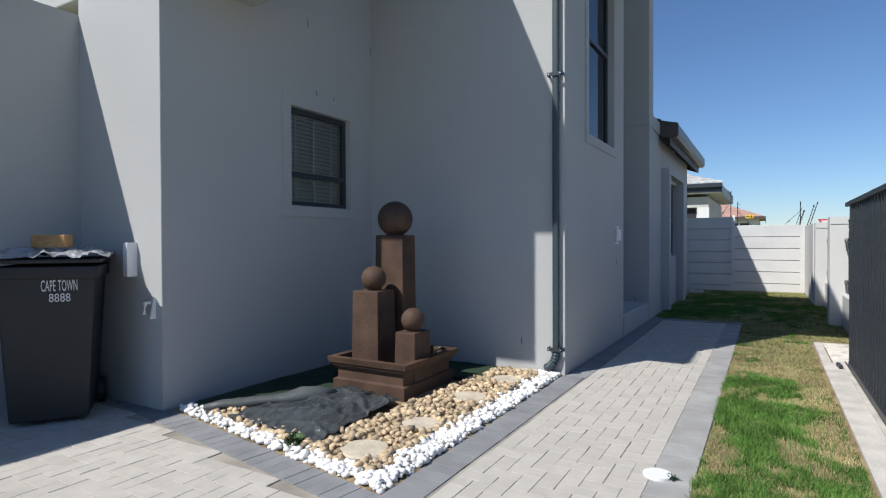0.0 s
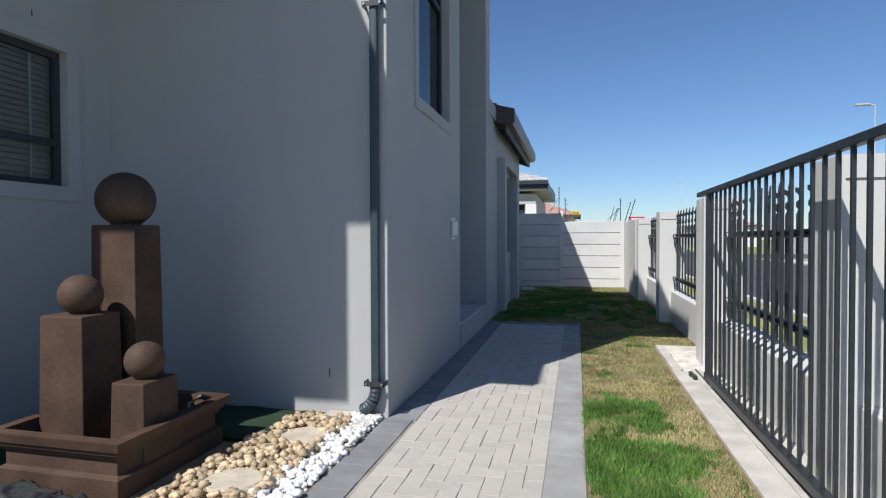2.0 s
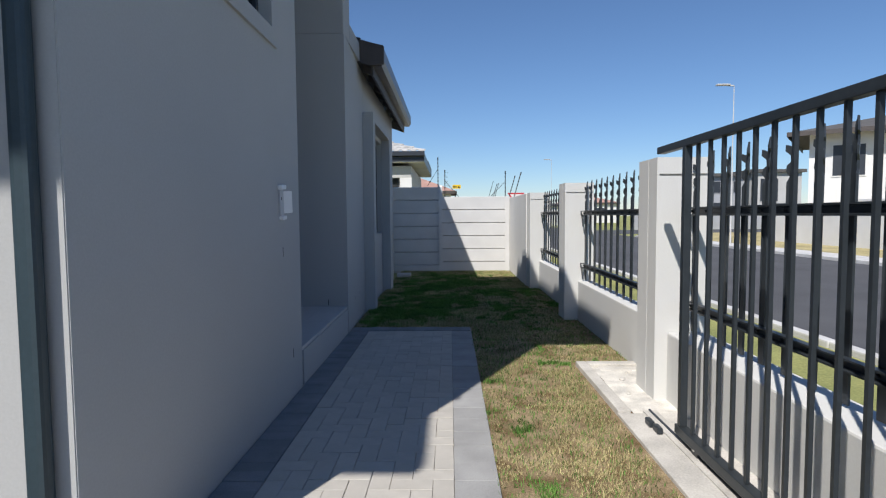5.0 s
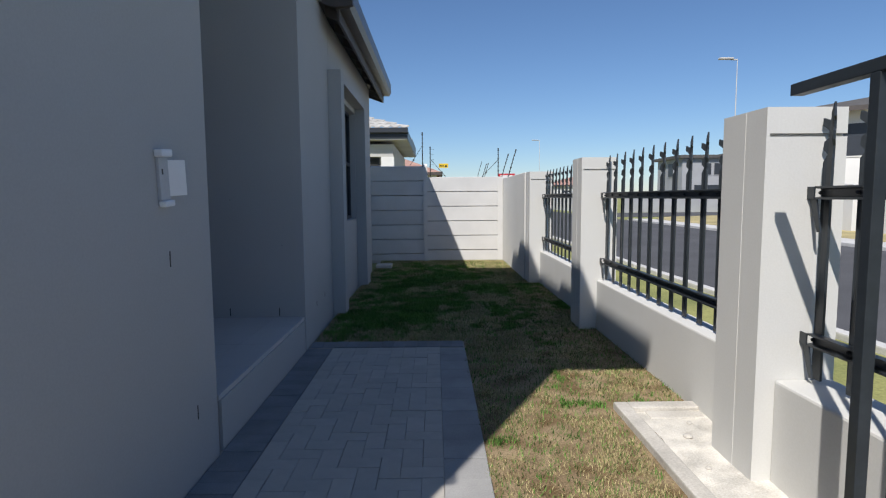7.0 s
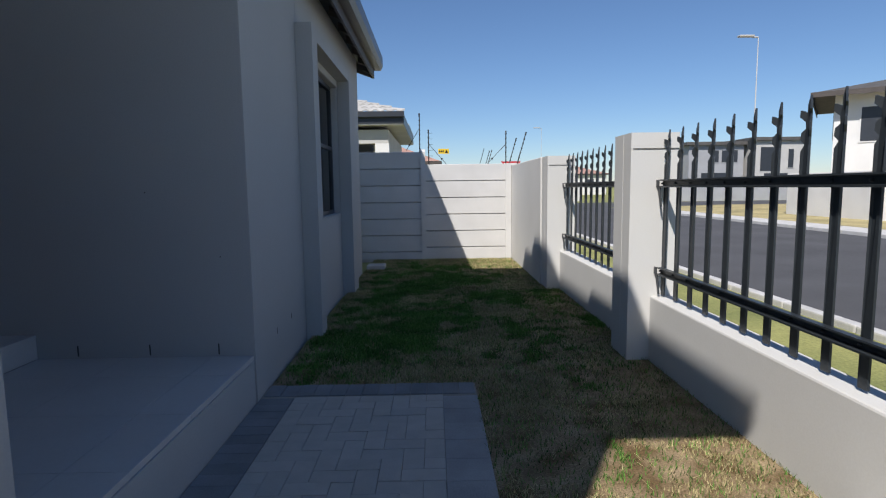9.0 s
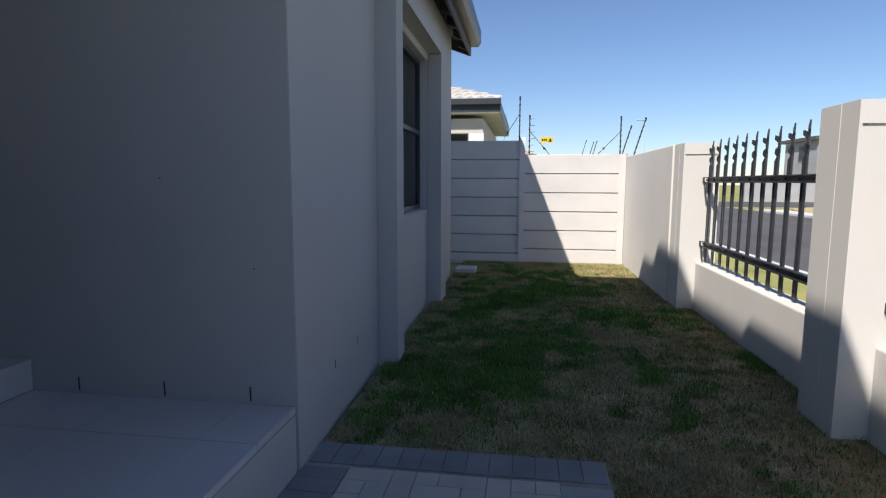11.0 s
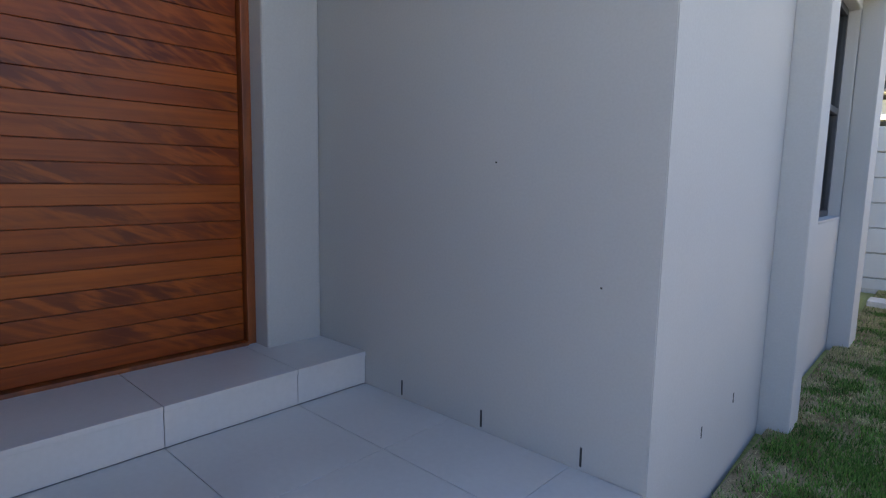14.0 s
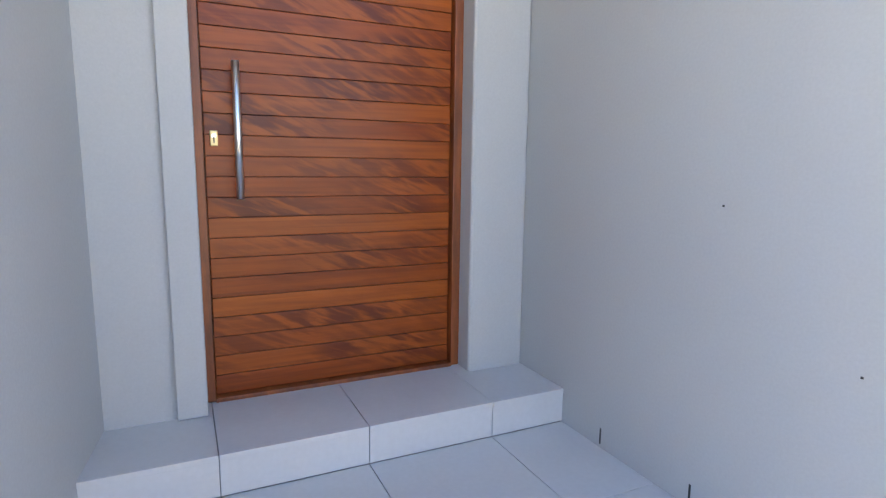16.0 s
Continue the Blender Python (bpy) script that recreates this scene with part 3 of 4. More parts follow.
part("back_plate", box(0, -0.035, -0.10, 0.016, 0.055, 0.10, 0.004), mat("grey_phone_plastic", (0.42, 0.43, 0.45), rough=0.4, vary=0.05), ic)
part("clip", box(0, -0.045, 0.10, 0.04, 0.06, 0.135, 0.008), WHITE, ic)
part("clip", box(0, -0.035, -0.13, 0.035, 0.06, -0.10, 0.008), WHITE, ic)
part("screw_hole", box(0.015, -0.012, 0.02, 0.018, -0.002, 0.045), BLACK, ic)
b = box(0, 0.055, -0.085, 0.012, 0.165, 0.085, 0.003)
bmesh.ops.rotate(b, cent=(0, 0.06, 0), matrix=Euler((0, 0, radians(-24))).to_matrix(), verts=b.verts)
part("cover", b, WHITE, ic)
mb = thing("meter_box", "small white plastic box on the wall above the bin", "box", -5.00, 2.95, 1.335)
part("body", box(-0.075, -0.09, -0.155, 0.0, 0.0, 0.155, 0.012), WHITE, mb)
part("lid", box(-0.002, -0.095, -0.155, 0.006, 0.0, 0.155, 0.003), WHITE, mb)

pb = thing("pipe_bracket", "small white pipe stub and bracket on the wall", "bracket", -4.74, 2.95, 0.90)
part("stub", tube([(-0.06, -0.002, 0.05), (-0.06, -0.05, 0.05), (-0.06, -0.06, -0.05)], 0.018, 10), WHITE, pb)
part("plate", prism([(0.0, -0.09), (0.0, 0.10), (-0.012, 0.10), (-0.05, -0.09)], 0.0, 0.02, axis="x"), WHITE, pb)

# ---- boundary ----
def pillar(y):
    """A square plastered pillar; a thin groove on its two panel faces marks the cap."""
    p = thing("fence_pillar", "pale plastered square fence pillar with a grooved cap line", "pillar", 0.935, y, 0, group="fence pillars")
    b = box(0, 0.03, -0.2, 0.40, 0.38, 1.908)
    for y0, y1 in ((0, 0.03), (0.38, 0.41)):
        for x0, x1, z0, z1 in ((0, 0.40, -0.2, 1.765), (0, 0.40, 1.781, 1.908), (0, 0.018, 1.765, 1.781)):
            add_box(b, x0, y0, z0, x1, y1, z1)
    part("shaft", b, PLASTER_B, p)
    part("joint", box(-0.0015, 0.184, 0.0, 0.01, 0.1885, 1.907), CAULK, p, "thin white vertical sealant joint")
    return p


PILLARS = (-1.57, 1.78, 5.12, 8.47, 11.905, 15.29)
first = pillar(PILLARS[0])
for y in PILLARS[1:]:
    copy_thing(first, pose(U * 0.935, U * y, 0))
for i, (a, b) in enumerate(zip(PILLARS, PILLARS[1:])):
    wall("wall_fence_%d" % (i + 1), box(1.03 if b < 9 else 1.12, a + 0.425, -0.2, 1.33, b, 0.545), "low plastered boundary wall under the railing", PLASTER_B)
wall("wall_street_solid", box(0.915, 15.71, -0.2, 1.2, 18.93, 1.915), "solid plastered boundary wall by the back corner", PLASTER_B)


def pale_mesh():
    """A W-section pale with a barbed, hooked tip."""
    bm = bmesh.new()
    outline = [(0.026, 0.56), (-0.026, 0.56), (-0.026, 1.655), (-0.013, 1.675), (-0.012, 1.715), (-0.027, 1.745), (-0.028, 1.785), (-0.013, 1.80), (-0.012, 1.835), (-0.027, 1.853),
               (0.004, 1.925), (0.010, 1.875), (0.010, 1.835), (0.031, 1.850), (0.032, 1.815), (0.014, 1.79), (0.013, 1.755), (0.026, 1.735), (0.028, 1.70), (0.015, 1.675), (0.026, 1.64)]
    f = [bm.verts.new((0.030 * (1 - abs(a) / 0.03), 1.14 * a, z)) for a, z in outline]
    g = [bm.verts.new((0.012 + 0.030 * (1 - abs(a) / 0.03), 1.14 * a, z)) for a, z in outline]
    n = len(outline)
    for i in range(n):
        bm.faces.new((f[i], f[(i + 1) % n], g[(i + 1) % n], g[i]))
    bm.faces.new(f[::-1])
    bm.faces.new(g)
    bmesh.ops.recalc_face_normals(bm, faces=bm.faces[:])
    return mesh_from("pale", bm, STEEL)


PALE = pale_mesh()
BOLT = mesh_from("bolt", ball(0, 0, 0, 0.010, 8), ALU)


def railing(y0, y1):
    r = thing("palisade_panel", "charcoal steel palisade panel with barbed pale tips on a low wall", "fence", 1.20, y0, 0, group="palisade panels")
    n, L = 13, y1 - y0
    for zr in (0.765, 1.49):
        rail = part("rail", prism([(-0.045, zr + 0.032), (-0.004, zr + 0.032), (-0.004, zr - 0.032), (-0.045, zr - 0.032), (-0.045, zr - 0.022), (-0.014, zr - 0.018), (-0.014, zr + 0.018), (-0.045, zr + 0.022)], 0.05, L - 0.05), STEEL, r)
        for i in range(n):
            bo = new("bolt", BOLT)
            bo.parent = rail
            bo.location = Vector((-0.02, 0.055 + i * (L - 0.11) / (n - 1), zr)) * U
        for s, e in ((0.05, 0.0), (L - 0.05, L)):
            part("end_bracket", box(-0.05, min(s, e), zr - 0.03, -0.042, max(s, e), zr + 0.03), STEEL, r)
            k = 1 if s < e else -1
            part("gusset", prism([(e - 0.004 * k, zr - 0.03), (e - 0.055 * k, zr - 0.03), (e - 0.092 * k, zr - 0.19), (e - 0.070 * k, zr - 0.19)], -0.040, -0.032, axis="x"), STEEL, r)
    for i in range(n):
        p = new("pale", PALE)
        p.parent = r
        p.location = Vector((0, 0.055 + i * (L - 0.11) / (n - 1), 0)) * U
    return r


for a, b in zip(PILLARS, PILLARS[1:]):
    railing(a + 0.40, b)

# sliding gate, parked open along the wall
gate = thing("sliding_gate", "charcoal steel sliding gate standing open on its ground track", "gate", 0.80, 0.0, 0.0)
part("top_rail", box(-0.025, 3.6, 1.885, 0.030, 8.05, 1.932, 0.004), STEEL, gate)
part("bottom_rail", box(-0.028, 3.6, 0.065, 0.032, 7.66, 0.125, 0.004), STEEL, gate)
part("end_post", box(-0.025, 7.58, 0.13, 0.02, 7.625, 1.885, 0.003), STEEL, gate)
part("end_post", box(-0.025, 3.6, 0.13, 0.02, 3.65, 1.885, 0.003), STEEL, gate)
BAR = mesh_from("bar", box(-0.0098, -0.0098, 0.13, 0.0098, 0.0098, 1.885), STEEL)
for i in range(25):
    o = new("bar", BAR)
    o.parent = gate
    o.location = (0, U * (7.455 - 0.1545 * i), 0)
for y in (7.4, 4.2):
    w = part("wheel", tube([(-0.012, y, 0.06), (0.012, y, 0.06)], 0.05, 16), ALU, gate)
    part("axle", tube([(-0.02, y, 0.06), (0.02, y, 0.06)], 0.012, 8), CHROME, w)
track = thing("gate_track", "narrow steel gate track with an end stop on concrete", "track", 0.80, 0, 0, kind="structure")
part("rail", box(-0.05, -3.0, 0.008, 0.05, 8.18, 0.022), CONCRETE, track)
part("running_bar", tube([(0, -3.0, 0.024), (0, 8.18, 0.024)], 0.010, 6), ALU, track)
part("end_stop", add_box(box(-0.115, 7.86, 0.012, -0.075, 7.96, 0.058, 0.012), -0.105, 7.74, 0.012, -0.065, 7.84, 0.058, 0.012), STEEL, track)
slab = thing("gate_slab", "pale concrete strip under the gate with an open sandy box", "slab", kind="structure")
part("strip", box(0.557, -3.0, -0.2, 1.03, 8.15, 0.012, 0.006), CONCRETE, slab)
part("box_edge", box(0.557, 8.15, -0.2, 0.655, 9.53, 0.036, 0.010), CONCRETE, slab)
part("box_edge", box(0.655, 9.42, -0.2, 1.12, 9.53, 0.036, 0.010), CONCRETE, slab)
bm = bmesh.new()
bmesh.ops.create_grid(bm, x_segments=24, y_segments=50, size=0.5)
for v in bm.verts:
    v.co = Vector((0.68 + (v.co.x + 0.5) * 0.5, 8.15 + (v.co.y + 0.5) * 1.27, 0.004 + 0.010 * noise.noise(v.co * 5) + 0.004 * noise.noise(v.co * 25)))
part("inner_block", box(0.735, 9.29, -0.1, 1.10, 9.415, 0.014, 0.012), CONCRETE, slab)
part("sand_fill", bm, SAND, slab, "loose cement sand", True)
for x, y, s in ((0.85, 9.0, 0.03), (0.95, 9.2, 0.02), (0.78, 8.6, 0.018)):
    r = ball(x, y, 0.012, s, 8, 0.6)
    solid("rubble", r, CONCRETE, "small broken piece of grey concrete on sand", "rubble", group="rubble on sand")
solid("loose_slab", box(-1.95, 17.45, -0.02, -1.62, 17.8, 0.06, 0.012), CONCRETE, "loose grey concrete slab lying on the grass", "slab")

# precast back wall: posts with grooved panels between them
back = thing("wall_back", "precast concrete panel wall painted pale grey, stepped in height", "wall", kind="structure")


def bay(x0, x1, top, h=0.343):
    """Panels stacked between two posts, the lowest one partly in the ground."""
    z1 = top
    while z1 > 0.02:
        z0 = z1 - h
        b = prism([(18.865, z0 + 0.012), (18.865, z1 - 0.012), (18.90, z1 - 0.006), (18.91, z1), (18.91, z0), (18.90, z0 + 0.005)], x0, x1, axis="x")
        part("panel", b, PRECAST, back)
        z1 = z0


def post(x, top, w=0.10):
    part("post", prism([(18.83, -0.2), (18.83, top - 0.05), (18.87, top), (18.93, top), (18.93, -0.2)], x - w / 2, x + w / 2, axis="x"), PRECAST, back)


bay(-0.86, 0.79, 1.955)
bay(-2.45, -0.96, 2.21)
bay(-4.1, -2.55, 2.22)
bay(-5.75, -4.2, 2.22)
for x in (-0.91, -2.50, -4.15):
    post(x, 2.26 if x > -2 else 2.24)
part("corner_post", box(0.79, 18.845, -0.2, 0.91, 18.93, 1.955, 0.006), PRECAST, back)
part("plinth", box(-5.75, 18.855, -0.2, 0.79, 18.92, 0.003), CONCRETE, back)

# electric fence
def fence_pole(x, y, z, h, lean=0.0, knobs=6, brace=None):
    p = thing("electric_fence_pole", "thin black electric fence pole with insulators on a wall", "pole", x, y, z, group="electric fence poles")
    top = Vector((lean * 0.4, -lean, h))
    part("rod", tube([(0, 0, -0.05), top], 0.011, 6), BLACK, p)
    for k in range(knobs):
        c = top * ((k + 0.6) / knobs)
        part("insulator", ball(c.x, c.y - 0.012, c.z, 0.019, 8), BLACK, p)
    part("cap", ball(top.x, top.y, top.z, 0.02, 8), BLACK, p)
    if brace:
        s = part("stay", tube([top * 0.62, (brace, 0, 0.02)], 0.006, 5), BLACK, p)
        c = top * 0.62 * 0.25 + Vector((brace, 0, 0.02)) * 0.75
        part("strain_knob", ball(c.x, c.y, c.z, 0.022, 8), BLACK, s)
    return p


fence_pole(-0.97, 18.88, 2.22, 0.75, 0, 8, -0.28)
fence_pole(-0.79, 18.88, 1.94, 0.70, 0, 7, 0.36)
fence_pole(0.80, 18.88, 1.94, 0.66, 0, 7, -0.38)
for x, y, h in ((1.02, 18.80, 0.66), (1.02, 20.15, 0.66), (1.02, 25.8, 0.77), (1.02, 26.7, 0.80), (1.02, 29.6, 1.08)):
    fence_pole(x, y, 1.93, h, 0.0, 7).matrix_basis @= pose(0, 0, 0, 0, 16, 0)
wires = thing("fence_wires", "short dark electric fence wire ends on the poles", "wire")
for k in range(6):
    part("wire", tube([(-0.78, 18.865, 2.01 + 0.115 * k), (-0.70, 18.865, 2.01 + 0.115 * k)], 0.004, 4), BLACK, wires)
ws_ = thing("warning_sign", "small yellow electric fence warning sign with black marks", "sign", -0.48, 18.855, 2.215)
part("plate", box(-0.11, -0.004, -0.05, 0.11, 0.0, 0.05, 0.002), YELLOW, ws_)
for x in (-0.08, -0.045, -0.01):
    part("mark", box(x - 0.013, -0.007, -0.018, x + 0.013, -0.004, 0.018), BLACK, ws_)
part("warning_triangle", prism([(0.025, -0.032), (0.09, -0.032), (0.0575, 0.036)], -0.007, -0.004), BLACK, ws_)

# ---- paving ----
B = 0.1176                    # paver's short side
XL, XR = -1.71, -0.655        # field of the path between its borders
BED_E = -1.98                 # edge of the stone bed along the path


def bed_south(x):
    """The stone bed's skewed front edge."""
    return 2.585 - 0.165 * (x - BED_E)


bed_sheet = solid("pavement", box(-5.95, -4.0, -0.3, -0.405, 11.40, -0.0075), JOINT, "sand bed under the concrete block paving", "pavement", "structure")


def brick_mesh(w, h, material, name):
    b = box(0.0016, 0.0016, -0.06, w - 0.0016, h - 0.0016, 0.0)
    e = [x for x in b.edges if all(v.co.z > -0.01 for v in x.verts)]
    bmesh.ops.bevel(b, geom=e, offset=0.002, segments=1, affect="EDGES")
    return mesh_from(name, b, material)


LONG_H, LONG_V = brick_mesh(2 * B, B, PAVER, "paver"), brick_mesh(B, 2 * B, PAVER, "paver")
HALF = brick_mesh(B, B, PAVER, "paver")
cells = {}


def bricks():
    """Herringbone bricks as (column, row, width, height) on the paver grid."""
    for j in range(-40, 125):
        for k in range(-48, 14):
            yield j + 4 * k, j, 2, 1
            yield j + 4 * k + 3, j, 1, 2


def in_field(cx, cy):
    x, y = XL + (cx + 0.5) * B, -1.2 + (cy + 0.5) * B
    if y > 11.16 or y < -1.1 or x > XR or x < -5.9:
        return False
    if x > XL:
        return True
    return y < bed_south(x) - 0.30


rng = random.Random(4)
near, rest = [], []
for c, r, w, h in bricks():
    inside = [(c + a, r + b_) for a in range(w) for b_ in range(h) if in_field(c + a, r + b_)]
    if not inside:
        continue
    item = (inside[0][0], inside[0][1], w, h) if len(inside) == 2 else (inside[0][0], inside[0][1], 1, 1)
    x, y = XL + item[0] * B, -1.2 + item[1] * B
    (near if x > XL - 0.01 and 3.4 < y < 9.9 and len(near) < 295 else rest).append((x, y, item[2], item[3]))
for x, y, w, h in near:
    o = new("paver", HALF if (w, h) == (1, 1) else LONG_H if w == 2 else LONG_V)
    o.parent = bed_sheet
    o.matrix_basis = pose(U * x, U * y, U * rng.uniform(-0.002, 0.003), rng.uniform(-0.5, 0.5), rng.uniform(-0.5, 0.5), rng.uniform(-0.5, 0.5))


def merged(name, boxes, material, parent, label):
    """Many small blocks (x, y, w, h, turn) in one mesh, with worn top edges."""
    vs, fs = [], []
    for x, y, w, h, turn, dz in boxes:
        n = len(vs)
        ca, sa = math.cos(turn), math.sin(turn)
        for z, m in ((-0.06, 0.0016), (-0.002, 0.0016), (0.0, 0.0036)):
            for a, b_ in ((m, m), (w - m, m), (w - m, h - m), (m, h - m)):
                vs.append(((x + a * ca - b_ * sa) * U, (y + a * sa + b_ * ca) * U, (z + dz) * U))
        for q in (0, 4):
            for i in range(4):
                fs.append((n + q + i, n + q + (i + 1) % 4, n + q + 4 + (i + 1) % 4, n + q + 4 + i))
        fs.append((n + 8, n + 9, n + 10, n + 11))
    me = bpy.data.meshes.new(name)
    me.from_pydata(vs, [], fs)
    me.materials.append(material)
    ob = new(name, me)
    ob.parent = parent
    return tagged(ob, label, kind="stuff")


merged("paver_rest", [(x, y, w * B, h * B, 0, rng.uniform(-0.002, 0.003)) for x, y, w, h in rest], PAVER_I, bed_sheet, "sand coloured concrete block pavers")
BORDER_I = mat("grey_paver_rest", (0.24, 0.245, 0.25), rough=0.92, vary=0.09, scale=5, fine=160, bump=0.3, island=0.08, spec=0.12)
edge, path_edge = [], []
for i in range(106):
    y = -1.1 + i * B
    if y + B < 11.18:
        if i % 2 == 0:
            path_edge.append((XR + 0.002, y, 0.25, 2 * B, 0, rng.uniform(-0.002, 0.003)))
        if y > 2.42:
            edge.append((WX + 0.004 if y > 5.9 else BED_E + 0.004, y, XL - WX - 0.008, B, 0, rng.uniform(-0.002, 0.003)))
for i in range(13):
    x = WX + 0.01 + i * B
    edge.append((x, 11.175, B, 0.22, 0, rng.uniform(-0.002, 0.003)))
turn = math.atan(-0.165)
L = 4.0
for i in range(int(L / B)):
    # soldier course along the skewed front edge of the stone bed
    x = XL - (i + 1) * B * math.cos(turn)
    y = bed_south(x) - 0.245
    if x > -5.9:
        edge.append((x, y, B, 0.24, turn, rng.uniform(-0.002, 0.003)))
merged("path_edge_pavers", path_edge, mat("dusty_grey_paver", (0.35, 0.345, 0.335), rough=0.92, vary=0.09, scale=5, fine=160, bump=0.3, island=0.07, spec=0.12), bed_sheet, "dusty mid-grey edging pavers along the lawn")
merged("border_pavers", edge, BORDER_I, bed_sheet, "charcoal grey border pavers")
mh = solid("inspection_cover", tube([(-0.615, 3.67, -0.02), (-0.615, 3.67, 0.016)], 0.088, 28), WHITE, "round white inspection cover set in the border", "cover")

# ---- stone bed ----
bm = bmesh.new()
vs = [bm.verts.new(p) for p in ((-4.63, 5.97, -0.004), (-4.63, bed_south(-4.63), -0.004), (BED_E, bed_south(BED_E), -0.004), (BED_E, 5.97, -0.004))]
bm.faces.new(vs)
bm.normal_update()
solid("bed_soil", bm, SOIL, "dark soil of the stone bed", "soil", "structure")


def pebbles(name, spots, material, label, lo, hi, seed):
    """Irregular rounded stones, piled at the given spots (x, y, z)."""
    r = np.random.RandomState(seed)
    ico = bmesh.new()
    bmesh.ops.create_icosphere(ico, subdivisions=1, radius=1)
    base = np.array([v.co[:] for v in ico.verts])
    tri = np.array([[v.index for v in f.verts] for f in ico.faces])
    ico.free()
    V, F = [], []
    for i, (x, y, z) in enumerate(spots):
        s = r.uniform(lo, hi)
        p = base * (1 + 0.16 * r.randn(len(base), 1)) * np.array([s * r.uniform(0.8, 1.35), s * r.uniform(0.75, 1.1), s * r.uniform(0.6, 0.85)])
        a, t = r.uniform(0, 6.28), r.uniform(-0.4, 0.4)
        rot = np.array([[math.cos(a), -math.sin(a), 0], [math.sin(a), math.cos(a), 0], [0, 0, 1]]) @ np.array([[1, 0, 0], [0, math.cos(t), -math.sin(t)], [0, math.sin(t), math.cos(t)]])
        V.append(p @ rot.T + np.array([x, y, z + 0.4 * s]))
        F.append(tri + i * len(base))
    me = bpy.data.meshes.new(name)
    me.from_pydata((np.concatenate(V) * U).tolist(), [], np.concatenate(F).tolist())
    me.materials.append(material)
    for p in me.polygons:
        p.use_smooth = True
    return tagged(new(name, me), label, "stones", kind="stuff")


STEPS = [(-2.45, 3.03, 0.18), (-2.39, 3.68, 0.17), (-2.43, 4.56, 0.175), (-2.38, 5.34, 0.17)]
r = random.Random(9)
white, brown = [], []
while len(white) < 1900:
    x, y = r.uniform(-4.55, BED_E), r.uniform(2.4, 5.93)
    d_e, d_s = BED_E - x, y - bed_south(x)
    if d_s < 0.02 or d_e < 0.015:
        continue
    if d_e < 0.27 + 0.05 * math.sin(7 * y) or (d_s < 0.17 and x > -4.3) or (d_s < 0.2 and x < -4.3):
        white.append((x, y, r.uniform(-0.015, 0.025)))
while len(brown) < 2300:
    x, y = r.uniform(-4.2, BED_E - 0.18), r.uniform(2.4, 5.8)
    d_e, d_s = BED_E - x, y - bed_south(x)
    if d_s < 0.13:
        continue
    east = 0.2 < d_e < 0.86 - 0.05 * (y - 3)
    south = d_s < 0.40 - 0.06 * (x + 3)
    if not (east or south) or any((x - a) ** 2 + (y - b) ** 2 < (c * 0.92) ** 2 for a, b, c in STEPS):
        continue
    brown.append((x, y, r.uniform(-0.015, 0.045)))
white = [p for p in white if not any((p[0] - a) ** 2 + (p[1] - b) ** 2 < (c * 0.95) ** 2 for a, b, c in STEPS)]
pebbles("white_pebbles", white, WHITE_STONE, "band of white pebbles along the paving edge", 0.016, 0.034, 1)
pebbles("brown_pebbles", brown, BROWN_STONE, "bed of brown and tan river pebbles", 0.019, 0.038, 2)
for i, (x, y, c) in enumerate(STEPS):
    bm = bmesh.new()
    n = 26
    ring = [(c * (1 + 0.05 * noise.noise((3 * math.cos(k), 3 * math.sin(k), i * 5.0)))) for k in [2 * math.pi * q / n for q in range(n)]]
    layers = []
    for z, s in ((0.0, 0.97), (0.035, 1.0), (0.048, 0.95)):
        layers.append([bm.verts.new((x + s * ring[q] * math.cos(2 * math.pi * q / n), y + s * ring[q] * 0.95 * math.sin(2 * math.pi * q / n), z)) for q in range(n)])
    for a, b in zip(layers, layers[1:]):
        for q in range(n):
            bm.faces.new((a[q], a[(q + 1) % n], b[(q + 1) % n], b[q]))
    bm.faces.new(layers[-1])
    solid("stepping_stone", bm, STEP_STONE, "round tan stepping stone among pebbles", "stepping stone", group="stepping stones in the bed")


def sheet(name, corners, nx, ny, fn, material, label, category, thick=0.006):
    """A draped sheet over four corners (x, y), with heights from fn."""
    a, b, c, d = [Vector((*p, 0)) for p in corners]
    bm = bmesh.new()
    g = []
    for j in range(ny + 1):
        row = []
        for i in range(nx + 1):
            u, v = i / nx, j / ny
            p = (a * (1 - u) + b * u) * (1 - v) + (d * (1 - u) + c * u) * v
            w = Vector((0.05 * noise.noise((u * 4, v * 4, 1.3)), 0.05 * noise.noise((u * 4, v * 4, 7.7)), 0))
            row.append(bm.verts.new(p + w + Vector((0, 0, fn(u, v)))))
        g.append(row)
    for j in range(ny):
        for i in range(nx):
            bm.faces.new((g[j][i], g[j][i + 1], g[j + 1][i + 1], g[j + 1][i]))
    ob = solid(name, bm, material, label, category, smooth=True)
    s = ob.modifiers.new("thickness", "SOLIDIFY")
    s.thickness = thick
    return ob


def wrinkle(u, v, k=1.0):
    n = abs(noise.noise((u * 6 + 3, v * 3, 0.5))) + 0.5 * abs(noise.noise((u * 13, v * 9, 4.5))) + 0.25 * abs(noise.noise((u * 30, v * 22, 2.5)))
    e = min(u, 1 - u, v, 1 - v)
    ridge = max(0.0, 1 - 9 * abs(noise.noise((u * 2.2 + 5, v * 3.1, 1.7)))) + 0.6 * max(0.0, 1 - 8 * abs(noise.noise((u * 5.3, v * 3.7 + 2, 6.1))))
    return 0.055 + k * (0.055 * n * (0.4 + 1.2 * e) + 0.022 * ridge + 0.05 * min(1, 4 * e) * (0.4 + 0.6 * v))


